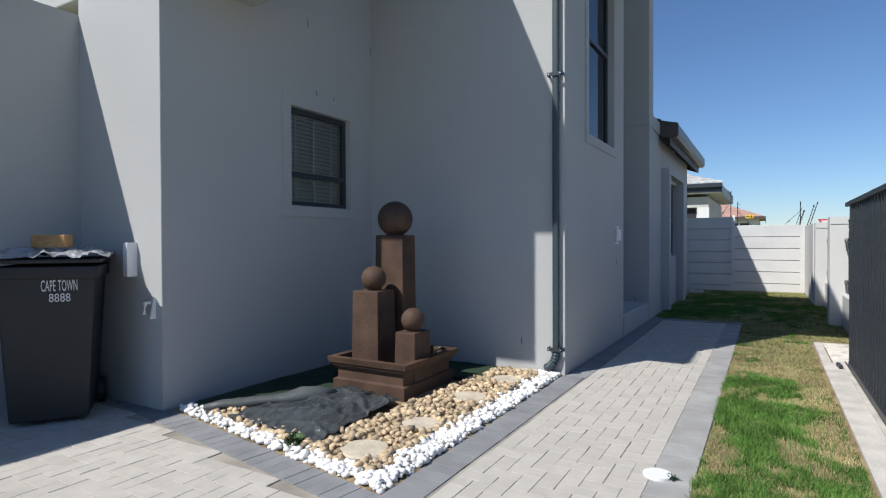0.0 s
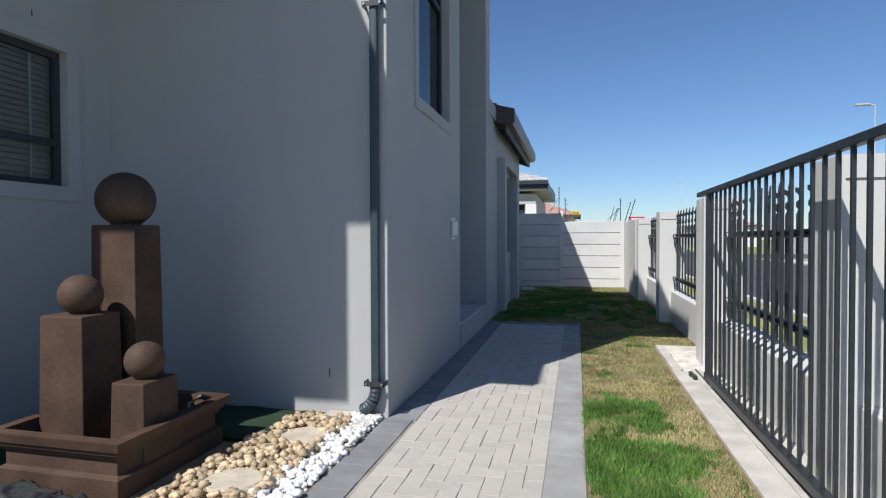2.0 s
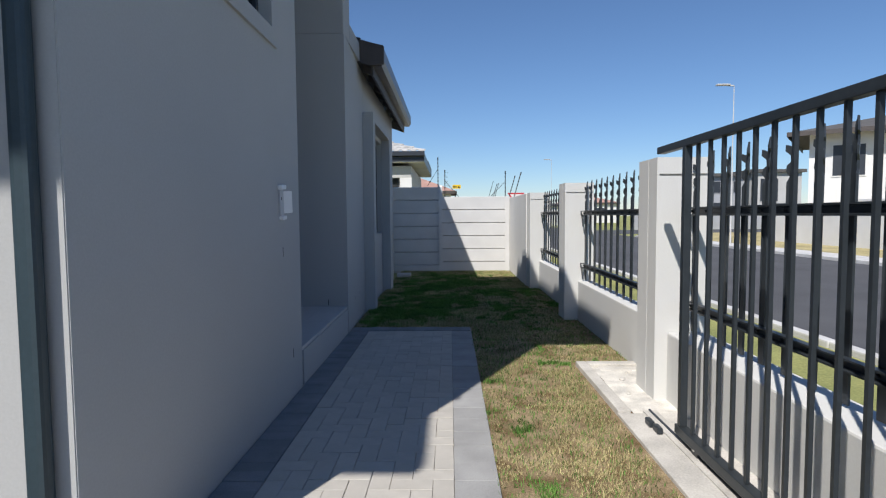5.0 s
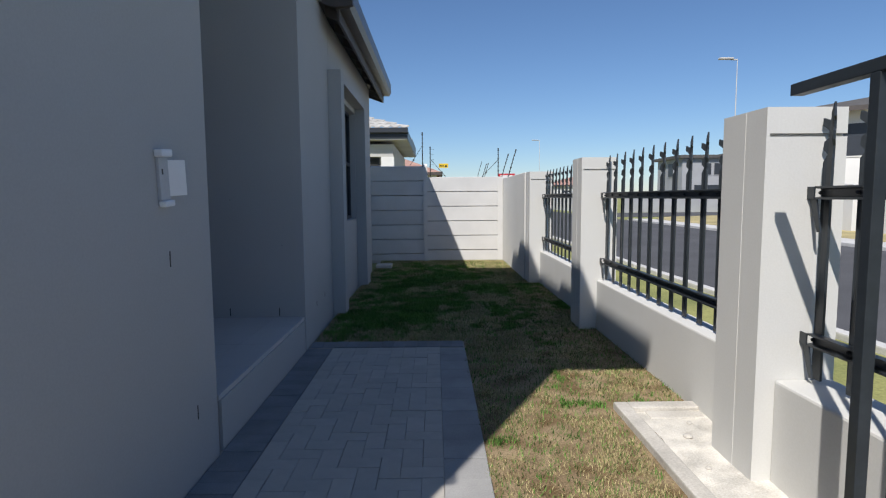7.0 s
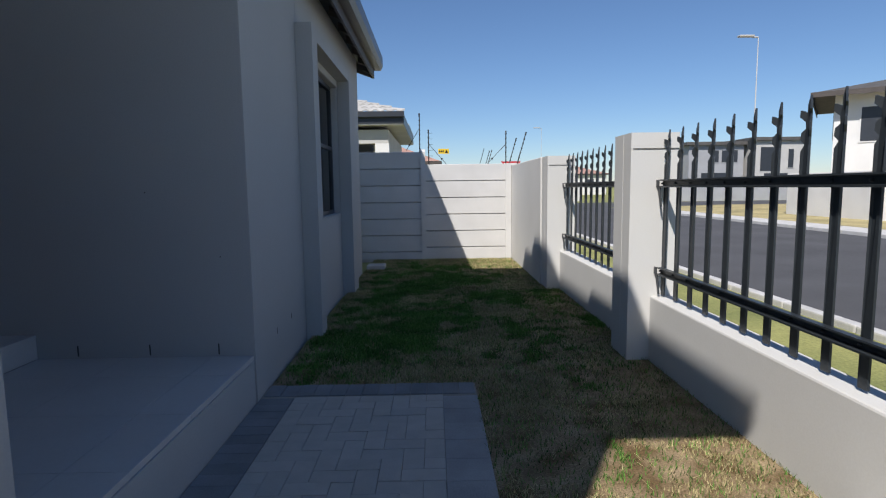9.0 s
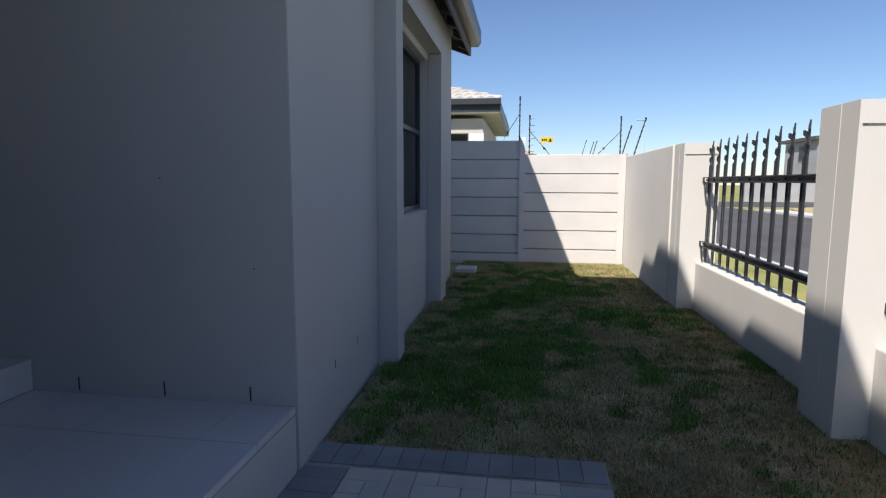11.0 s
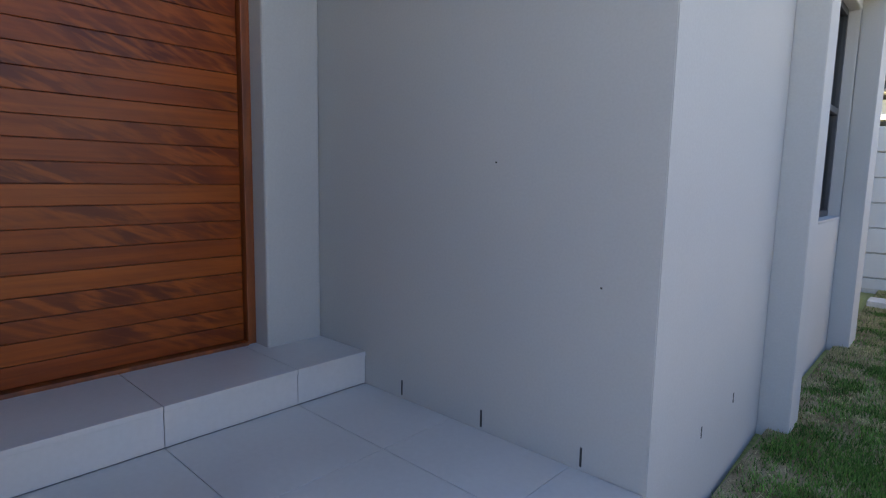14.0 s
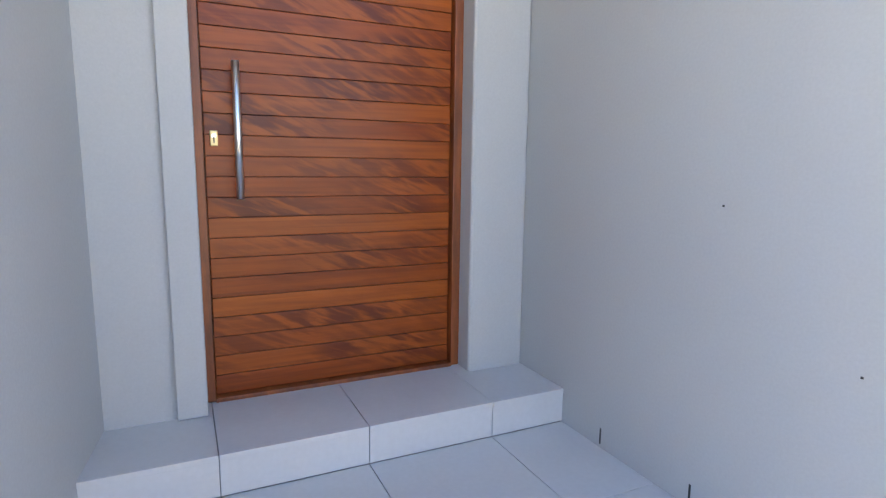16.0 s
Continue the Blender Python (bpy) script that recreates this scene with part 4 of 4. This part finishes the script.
sheet("plastic_sheet", [(-3.86, 3.02), (-2.80, 2.94), (-2.90, 4.10), (-3.62, 4.22)], 90, 90, wrinkle, PLASTIC, "crumpled shiny black plastic sheet over the bed", "plastic sheet")
sheet("felt_sheet", [(-4.56, 3.16), (-3.62, 3.08), (-3.70, 5.85), (-4.55, 5.85)], 30, 50, lambda u, v: 0.02 + 0.05 * abs(noise.noise((u * 4, v * 6, 8))), TURF, "dark green felt covering the bed by the wall", "felt")
sheet("felt_patch", [(-3.65, 5.2), (-2.72, 5.2), (-2.40, 5.9), (-3.65, 5.9)], 16, 16, lambda u, v: 0.025 + 0.02 * abs(noise.noise((u * 4, v * 6, 3))), TURF, "dark green felt strip behind the fountain", "felt")
roll = bmesh.new()
pts = [Vector((-4.20 + 0.094 * i, 3.04 + 0.102 * i + 0.02 * math.sin(i), 0.085 + 0.010 * math.sin(2.2 * i) + 0.006 * i)) for i in range(9)]
add_tube(roll, pts, [0.03, 0.055, 0.065, 0.06, 0.055, 0.075, 0.105, 0.085, 0.04], 14)
for v in roll.verts:
    v.co.z *= 0.8
solid("plastic_roll", roll, mat("dull_grey_liner", (0.085, 0.095, 0.095), rough=0.55, vary=0.2, scale=6), "rolled dull grey pond liner lying on the felt", "liner roll", smooth=True)
def weed_tuft(wx, wy, z, n, spread, size, label, seed):
    """A small weed of narrow pointed leaves."""
    bm, r = bmesh.new(), random.Random(seed)
    for i in range(n):
        a, l = r.uniform(0, 6.28), r.uniform(0.3, 1.0) * size
        d = Vector((math.cos(a), math.sin(a), r.uniform(0.5, 1.6))).normalized() * l
        s = Vector((-math.sin(a), math.cos(a), 0)) * l * 0.16
        p = Vector((wx + r.gauss(0, spread), wy + r.gauss(0, spread), z))
        bm.faces.new([bm.verts.new(v) for v in (p, p + d * 0.55 + s, p + d, p + d * 0.55 - s)])
    solid("weed", bm, WEED, label, "weed")


weed_tuft(-2.96, 2.87, 0.03, 90, 0.03, 0.10, "small green weed growing among the pebbles", 3)
weed_tuft(-0.525, 3.66, -0.004, 40, 0.012, 0.05, "tiny green weed beside the white inspection cover", 5)

solid("splash_slab", box(-2.46, 5.60, -0.02, -2.0, 5.955, 0.035, 0.008), CONCRETE, "pale concrete splash slab under the downpipe", "slab")

# ---- fountain ----
fo = thing("garden_fountain", "brown stoneware fountain with three columns, balls and a square basin", "fountain", -3.36, 4.70, 0)
HX, HY = 0.46, 0.50


def ring_basin():
    """A hollow basin with a stepped, moulded outside."""
    prof = [(0.0, 0.0), (0.0, 0.12), (-0.035, 0.135), (-0.035, 0.225), (-0.015, 0.232), (-0.015, 0.255), (0.01, 0.262), (0.01, 0.282), (0.03, 0.29), (0.045, 0.345), (-0.03, 0.345), (-0.05, 0.10)]
    bm = bmesh.new()
    rings = []
    for o, z in prof:
        x, y = HX - 0.03 + o, HY - 0.03 + o
        rings.append([bm.verts.new((sx * x, sy * y, z)) for sx, sy in ((-1, -1), (1, -1), (1, 1), (-1, 1))])
    for a, b in zip(rings, rings[1:]):
        for i in range(4):
            bm.faces.new((a[i], a[(i + 1) % 4], b[(i + 1) % 4], b[i]))
    bm.faces.new(rings[-1])
    bm.faces.new(rings[0][::-1])
    bmesh.ops.recalc_face_normals(bm, faces=bm.faces[:])
    return bm


part("basin", ring_basin(), RUST, fo, "basin with moulded sides")


def column(name, x0, y0, x1, y1, z, br):
    b = box(x0, y0, 0.08, x1, y1, z, 0.012)
    cx, cy = (x0 + x1) / 2, (y0 + y1) / 2
    for v in b.verts:
        k = 1 + 0.10 * (1 - v.co.z / z)
        v.co.x, v.co.y = cx + (v.co.x - cx) * k, cy + (v.co.y - cy) * k
    c = part(name, b, RUST, fo)
    part("ball", ball(cx, cy, z + br * 0.93, br, 32), RUST, c, "round stoneware ball", True)
    part("ball_ring", tube([(cx, cy, z - 0.002), (cx, cy, z + 0.012)], br * 0.5, 20), RUST, c)


column("tall_column", -0.365, 0.155, -0.01, 0.40, 1.562, 0.192)
column("middle_column", -0.38, -0.22, -0.06, 0.08, 0.985, 0.13)
column("short_column", 0.17, -0.24, 0.40, 0.05, 0.60, 0.118)
part("pump_pipe", tube([(0.30, 0.30, 0.1), (0.30, 0.30, 0.33), (0.33, 0.36, 0.36), (0.36, 0.42, 0.33)], 0.02, 8), BLACK, fo)

# ---- wheelie bin ----
bn = thing("wheelie_bin", "black plastic wheelie bin with white stencilled lettering", "bin", -5.34, 2.43, 0, rz=56)


def taper(x0, y0, x1, y1, z0, z1, k, bevel=0.02):
    b = box(x0, y0, z0, x1, y1, z1, bevel)
    cx, cy = (x0 + x1) / 2, (y0 + y1) / 2
    for v in b.verts:
        f = k + (1 - k) * (v.co.z - z0) / (z1 - z0)
        v.co.x, v.co.y = cx + (v.co.x - cx) * f, cy + (v.co.y - cy) * f
    return b


part("body", taper(-0.34, -0.40, 0.34, 0.40, 0.04, 1.26, 0.80), BIN, bn)
part("rim", box(-0.37, -0.43, 1.20, 0.37, 0.43, 1.30, 0.015), BIN, bn)
part("lid", box(-0.38, -0.46, 1.325, 0.38, 0.42, 1.36, 0.014), BIN, bn)
part("hinge_bar", tube([(-0.30, 0.45, 1.28), (0.30, 0.45, 1.28)], 0.022, 10), BIN, bn)
for s in (-1, 1):
    w = part("wheel", tube([(s * 0.27, 0.33, 0.115), (s * 0.33, 0.33, 0.115)], 0.115, 20), BLACK, bn)
    part("hub", tube([(s * 0.331, 0.33, 0.115), (s * 0.336, 0.33, 0.115)], 0.05, 14), ALU, w)


def lettering(text, size, name, parent, m, material):
    cu = bpy.data.curves.new(name, "FONT")
    cu.body, cu.size, cu.extrude, cu.align_x = text, size * U, 0.001, "CENTER"
    cu.space_character = 1.05
    tmp = bpy.data.objects.new("tmp", cu)
    scene.collection.objects.link(tmp)
    me = bpy.data.meshes.new_from_object(tmp.evaluated_get(bpy.context.evaluated_depsgraph_get()))
    bpy.data.objects.remove(tmp)
    me.materials.append(material)
    o = new(name, me)
    o.parent, o.matrix_basis = parent, m
    return tagged(o, "white stencilled letters")



slope = math.degrees(math.atan(0.40 * 0.20 / 1.11))
for text, size, z in (("CAPE TOWN", 0.128, 1.10), ("8888", 0.098, 1.012)):
    y = -(0.40 * (0.80 + 0.20 * (z - 0.04) / 1.22)) - 0.004
    lettering(text, size, "lettering", bn, pose(0.09 * U, y * U, z * U, 90 + slope, 0, 0) @ Matrix.Diagonal((0.32 if len(text) > 4 else 0.74, 1, 1, 1)), INK)
film = bmesh.new()
bmesh.ops.create_grid(film, x_segments=50, y_segments=56, size=0.5)
for v in film.verts:
    u, w = v.co.x, v.co.y
    out = max(0, abs(u) - 0.42, abs(w) - 0.43) * 8
    n = abs(noise.noise((u * 7, w * 7, 2.2))) * 0.08 + abs(noise.noise((u * 18, w * 18, 5.2))) * 0.035
    v.co = Vector((u * 0.86, w * 0.98, 1.254 + n - out * 0.05))
part_film = solid("plastic_film", film, FILM, "crumpled translucent plastic film draped over the bin", "plastic film", smooth=True)
part_film.matrix_basis = pose(-5.34 * U, 2.43 * U, 0.135 * U, 0, 0, 56)
bk = solid("clay_brick", box(-0.13, -0.066, 0, 0.13, 0.066, 0.105, 0.006), BRICK, "orange clay brick weighing down the bin", "brick")
bk.matrix_basis = pose(-5.17 * U, 2.33 * U, 1.45 * U, 0, 0, 38)

# ---- lawn ----
def lawn(name, n, material, label, keep, seed, h0, h1, rise=1.0, wide=0.0021):
    """Single bent blades of grass scattered over the lawn."""
    r = np.random.RandomState(seed)
    pts = []
    while len(pts) < n:
        x = r.uniform(-1.95, 1.15)
        y = 18.9 * r.uniform(0, 1) ** 1.25 + 0.02
        if (y < 11.41 and x < -0.405 + 0.03 * noise.noise((y * 3, 0.5, 9.0))) or (0.53 < x and y < 9.55):
            continue
        if keep(x, y, r):
            pts.append((x, y))
    p = np.array(pts)
    m = len(p)
    a, l = r.uniform(0, 6.28, m), r.uniform(h0, h1, m) * np.where((p[:, 1] < 6.9) & (p[:, 0] < 0.4), 1.6, 1.0)
    near = np.clip(1.25 - p[:, 1] / 16, 0.7, 1.2)
    w = wide / near * r.uniform(0.8, 1.4, m)
    d = np.stack([np.cos(a), np.sin(a)], 1)
    s = np.stack([-d[:, 1], d[:, 0]], 1) * w[:, None]
    tip = p + d * (l * r.uniform(0.5, 1.3, m))[:, None]
    z0 = np.full(m, -0.015)
    V = np.concatenate([np.column_stack([p + s, z0]), np.column_stack([p - s, z0]), np.column_stack([tip, rise * l * r.uniform(0.5, 1.0, m)])])
    F = np.column_stack([np.arange(m), np.arange(m) + m, np.arange(m) + 2 * m])
    me = bpy.data.meshes.new(name)
    me.from_pydata((V * U).tolist(), [], F.tolist())
    me.materials.append(material)
    return tagged(new(name, me), label, "grass", kind="stuff")


def lush(x, y):
    return 0.75 * noise.noise((x * 1.6 + 3.1, y * 1.1, 0.3)) + 0.75 * noise.noise((x * 4.2, y * 3.6, 2.0)) + 0.35 * noise.noise((x * 11, y * 10, 5.0))


def green_spot(x, y, r):
    """Lush by the driveway, sparse and dry along the boundary wall."""
    if y < 6.9:
        f, a, b = lush(x, y) + 0.30 - 0.60 * max(0, x) - 0.28 * max(0, y - 5.9), -0.12, 0.26
    elif y < 10.6:
        f, a, b = lush(x, y) - 0.55, -0.14, 0.35
    else:
        f, a, b = lush(x, y) - 0.17 - 0.25 * (x + 0.5) - 1.3 * max(0, -1.35 - x) - 0.5 * max(0, y - 17.0) - 0.2 * max(0, 12.6 - y), -0.45, 0.60
    return r.uniform(a, b) < f or r.uniform(0, 1) < 0.06


def straw_spot(x, y, r):
    f = -lush(x, y) + (0.05 if y < 11 else 0.12)
    return r.uniform(-0.3, 0.5) < f - (0.15 if 7.6 < y < 11 else 0.30 if 11 <= y < 17.6 else 0.0)


lawn("green_grass", 230000, GREEN, "short green lawn grass with bare patches", green_spot, 5, 0.012, 0.034)
lawn("dry_grass", 138000, STRAW, "dry straw-coloured grass in the lawn", straw_spot, 6, 0.006, 0.018, 0.7)
lawn("dead_stems", 16000, STRAW, "pale dead grass stems lying on the lawn", lambda x, y, r: r.uniform(-0.2, 0.6) > lush(x, y), 8, 0.03, 0.07, 0.2, 0.0018)

# ---- street and distance ----
road = solid("road", box(3.7, -200, -0.35, 11.5, 300, -0.038), ASPHALT, "grey asphalt street beside the plot", "road", "structure")
solid("cross_road", box(11.5, 46.5, -0.35, 90, 56.5, -0.034), ASPHALT, "grey asphalt side street that branches off", "road", "structure")
kb = thing("kerb", "pale precast concrete kerbs along the street", "kerb", kind="structure")
for x in (3.6, 11.4):
    for i in range(60 if x < 10 else 42):
        part("kerb_block", box(x, -10 + i * 1.2, -0.3, x + 0.15, -10 + (i + 1) * 1.2 - 0.012, 0.07 if x > 10 else 0.02, 0.02), KERB, kb)
solid("far_pavement", box(11.55, -60, -0.3, 12.9, 41, 0.04), KERB, "pale concrete footpath across the street", "pavement", "structure")
solid("far_verge", footprint([(12.9, -60), (30, -60), (30, 45.5), (19, 45.5), (15.5, 44.0), (13.6, 41.5), (12.9, 39.0)], -0.3, 0.05), mat("straw_verge", (0.44, 0.36, 0.18), rough=1, vary=0.25, scale=0.7, tint=(0.30, 0.26, 0.12)), "dry yellow verge across the street", "verge", "structure")


def house(name, label, x0, y0, x1, y1, eave, rise, wall_mat, roof_mat, windows, over=0.5, flat=False, rz=0):
    """A simple far house: walls, hipped or flat roof, windows as (side, place, z, width, height)."""
    h = thing(name, label, "house", x0, y0, 0, rz=rz)
    w, d = x1 - x0, y1 - y0
    part("wall", box(0, 0, -0.3, w, d, eave), wall_mat, h)
    o = over
    if flat:
        part("roof", box(-o, -o, eave, w + o, d + o, eave + rise), roof_mat, h)
    else:
        bm = bmesh.new()
        k = min(w, d) / 2 + o
        low = [bm.verts.new(p) for p in ((-o, -o, eave), (w + o, -o, eave), (w + o, d + o, eave), (-o, d + o, eave))]
        if w < d:
            top = [bm.verts.new((w / 2, k - o, eave + rise)), bm.verts.new((w / 2, d + o - k, eave + rise))]
            bm.faces.new((low[0], low[1], top[0]))
            bm.faces.new((low[1], low[2], top[1], top[0]))
            bm.faces.new((low[2], low[3], top[1]))
            bm.faces.new((low[3], low[0], top[0], top[1]))
        else:
            top = [bm.verts.new((k - o, d / 2, eave + rise)), bm.verts.new((w + o - k, d / 2, eave + rise))]
            bm.faces.new((low[0], low[1], top[1], top[0]))
            bm.faces.new((low[1], low[2], top[1]))
            bm.faces.new((low[2], low[3], top[0], top[1]))
            bm.faces.new((low[3], low[0], top[0]))
        bm.faces.new(low[::-1])
        bmesh.ops.recalc_face_normals(bm, faces=bm.faces[:])
        part("roof", bm, roof_mat, h)
        part("fascia", box(-o, -o - 0.03, eave - 0.2, w + o, -o, eave + 0.02), FASCIA, h)
        part("fascia", box(-o - 0.03, -o, eave - 0.2, -o, d + o, eave + 0.02), FASCIA, h)
        part("fascia", box(w + o, -o, eave - 0.2, w + o + 0.03, d + o, eave + 0.02), FASCIA, h)
    for side, s, z, ww, hh in windows:
        if side == "s":
            f = part("window", box(s - 0.06, -0.04, z - 0.06, s + ww + 0.06, 0.02, z + hh + 0.06), wall_mat, h)
            part("pane", box(s, -0.05, z, s + ww, -0.035, z + hh), ALU, f)
        else:
            xa = -0.04 if side == "w" else w - 0.02
            f = part("window", box(xa, s - 0.06, z - 0.06, xa + 0.06, s + ww + 0.06, z + hh + 0.06), wall_mat, h)
            xb = -0.05 if side == "w" else w + 0.035
            part("pane", box(xb, s, z, xb + 0.015, s + ww, z + hh), ALU, f)
    return h


# neighbour's bungalow behind the back wall, with a tiled roof
nb = thing("neighbour_house", "pale plastered neighbour house with a grey tiled roof", "house", 0, 0, 0.18)
part("wall", box(-9.0, 25.6, -0.2, -2.12, 33.0, 3.15), FARWALL, nb)
part("porch_beam", box(-9.0, 25.35, 2.72, -2.12, 25.6, 3.15), FARWALL, nb)
part("corner_pier", box(-2.55, 25.35, -0.2, -2.10, 25.62, 2.72), FARWHITE, nb)
wn = part("window", box(-3.4, 25.56, 1.5, -2.62, 25.61, 2.70), ALU, nb)
part("pane", box(-3.34, 25.545, 1.56, -2.68, 25.565, 2.64), DARK, wn)
part("fascia", box(-9.5, 24.98, 3.30, -1.62, 25.02, 3.62), ALU, nb)
part("fascia", box(-1.64, 25.0, 3.30, -1.60, 33.5, 3.62), ALU, nb)
part("gutter", prism([(24.86, 3.50), (24.98, 3.46), (24.98, 3.66), (24.86, 3.66)], -9.5, -1.58, axis="x"), ALU, nb)
part("soffit", box(-9.5, 25.0, 3.27, -1.62, 33.5, 3.31), FARWALL, nb)
bm = bmesh.new()
rows, waves = 9, 26
for rr in range(rows):
    fa, fb = rr / rows, (rr + 1.06) / rows
    lines = []
    for f_, lift in ((fa, 0.05), (fb, 0.0)):
        x_end = -1.55 - 3.9 * f_
        lines.append([bm.verts.new((-9.5 + (x_end + 9.5) * i / (waves * 6), 24.9 + 3.9 * f_, 3.66 + 1.35 * f_ + lift + 0.03 * math.cos(2 * math.pi * waves * i / (waves * 6)))) for i in range(waves * 6 + 1)])
    low = [bm.verts.new(v.co + Vector((0, 0, -0.05))) for v in lines[0]]
    for i in range(waves * 6):
        bm.faces.new((lines[0][i], lines[0][i + 1], lines[1][i + 1], lines[1][i]))
        bm.faces.new((low[i], low[i + 1], lines[0][i + 1], lines[0][i]))
bmesh.ops.recalc_face_normals(bm, faces=bm.faces[:])
part("roof_tiles", bm, ROOF, nb)
part("roof_slope", box(-5.4, 28.7, 3.6, -1.6, 33.5, 3.7), ROOF, nb)
part("vent", box(-3.6, 27.25, 4.45, -3.45, 27.7, 5.0), DARK, nb)
house("red_roof_house", "far white house with a red tiled roof", -9.0, 46.0, -0.55, 56.0, 3.25, 1.9, FARWHITE, ROOF_RED, [("s", 6.2, 1.6, 0.9, 1.2), ("s", 7.25, 1.6, 0.6, 1.2)], 0.4)
house("street_house", "grey two-storey house across the street with dark eaves", 17.7, 33.0, 27.0, 41.0, 5.5, 1.2, FARWHITE, ROOF_DARK, [("s", 1.0, 3.3, 1.3, 1.5), ("w", 2.0, 3.6, 1.2, 1.5), ("s", 5.0, 3.6, 1.6, 1.5), ("w", 6.5, 3.6, 1.2, 1.5)], 0.9, rz=-36)
house("street_house", "far flat-roofed two-storey house greyed by haze, with paired windows", 23.4, 60.0, 28.6, 66.0, 5.1, 0.3, HAZY, ROOF_DARK, [("s", 2.1, 3.5, 0.7, 1.1), ("s", 3.1, 3.5, 0.7, 1.1), ("s", 4.1, 3.5, 0.5, 1.1), ("w", 2.0, 3.4, 1.2, 1.3), ("s", 1.2, 0.4, 2.4, 2.1)], 0.35, True)
house("street_house", "far grey flat-roofed two-storey house with a tall dark window", 29.0, 59.0, 33.6, 65.0, 5.4, 0.3, FARWALL, ROOF_DARK, [("s", 0.6, 2.6, 1.7, 2.2), ("s", 3.2, 2.9, 0.5, 1.7), ("s", 1.0, 0.4, 2.2, 2.0)], 0.3, True)
house("far_house", "far pale house with a low dark roof", 8.0, 95.0, 17.0, 104.0, 3.0, 1.4, FARWHITE, ROOF_DARK, [("s", 2.0, 1.0, 1.4, 1.3), ("s", 5.5, 1.0, 1.4, 1.3)], 0.4)
house("far_house", "far pale house with a red tiled roof", 19.0, 100.0, 28.0, 109.0, 3.4, 1.5, FARWHITE, ROOF_RED, [("s", 2.0, 1.2, 1.4, 1.3), ("s", 5.5, 1.2, 1.4, 1.3)], 0.4)
for i, (x, y0, y1, h) in enumerate(((15.7, 14.0, 27.0, 2.0), (15.7, 27.4, 33.0, 1.9), (15.5, 0.0, 13.0, 2.0), (13.5, 62.0, 95.0, 1.9))):
    solid("wall_street_%d" % (i + 1), box(x, y0, -0.2, x + 0.2, y1, h, 0.02), FARWHITE, "pale plastered boundary wall across the street", "wall", "structure")
solid("wall_side_street", box(17.0, 57.6, -0.2, 40.0, 57.8, 1.7, 0.02), HAZY, "low boundary wall greyed by haze along the side street", "wall", "structure")
solid("wall_neighbour_street", box(0.95, 19.05, -0.2, 1.15, 40.0, 1.93, 0.01), PLASTER_B, "neighbour's plastered street wall", "wall", "structure")
lamp = thing("street_lamp", "tall slim grey street lamp with a short arm", "street lamp", 12.3, 30.0, 0)
part("pole", tube([(0, 0, -0.2), (0, 0, 7.25)], [0.035, 0.016], 10), KERB, lamp)
part("arm", tube([(0, 0, 7.25), (-0.25, 0, 7.256)], 0.03, 8), FARWALL, lamp)
part("lantern", box(-0.80, -0.12, 7.26, -0.2, 0.12, 7.33, 0.03), FARWALL, lamp)
lamp2 = copy_thing(lamp, pose(U * 10.2, U * 64.0, 0))
ys_ = thing("yield_sign", "red and white triangular road sign on a post", "road sign", 2.16, 28.0, 0.14)
part("post", tube([(0, 0, -0.3), (0, 0, 2.24)], 0.03, 8), ALU, ys_)
part("border", prism([(-0.36, 2.26), (0.36, 2.26), (0.0, 1.64)], -0.04, -0.03), RED, ys_)
part("face", prism([(-0.25, 2.195), (0.25, 2.195), (0.0, 1.77)], -0.046, -0.041), FARWHITE, ys_)
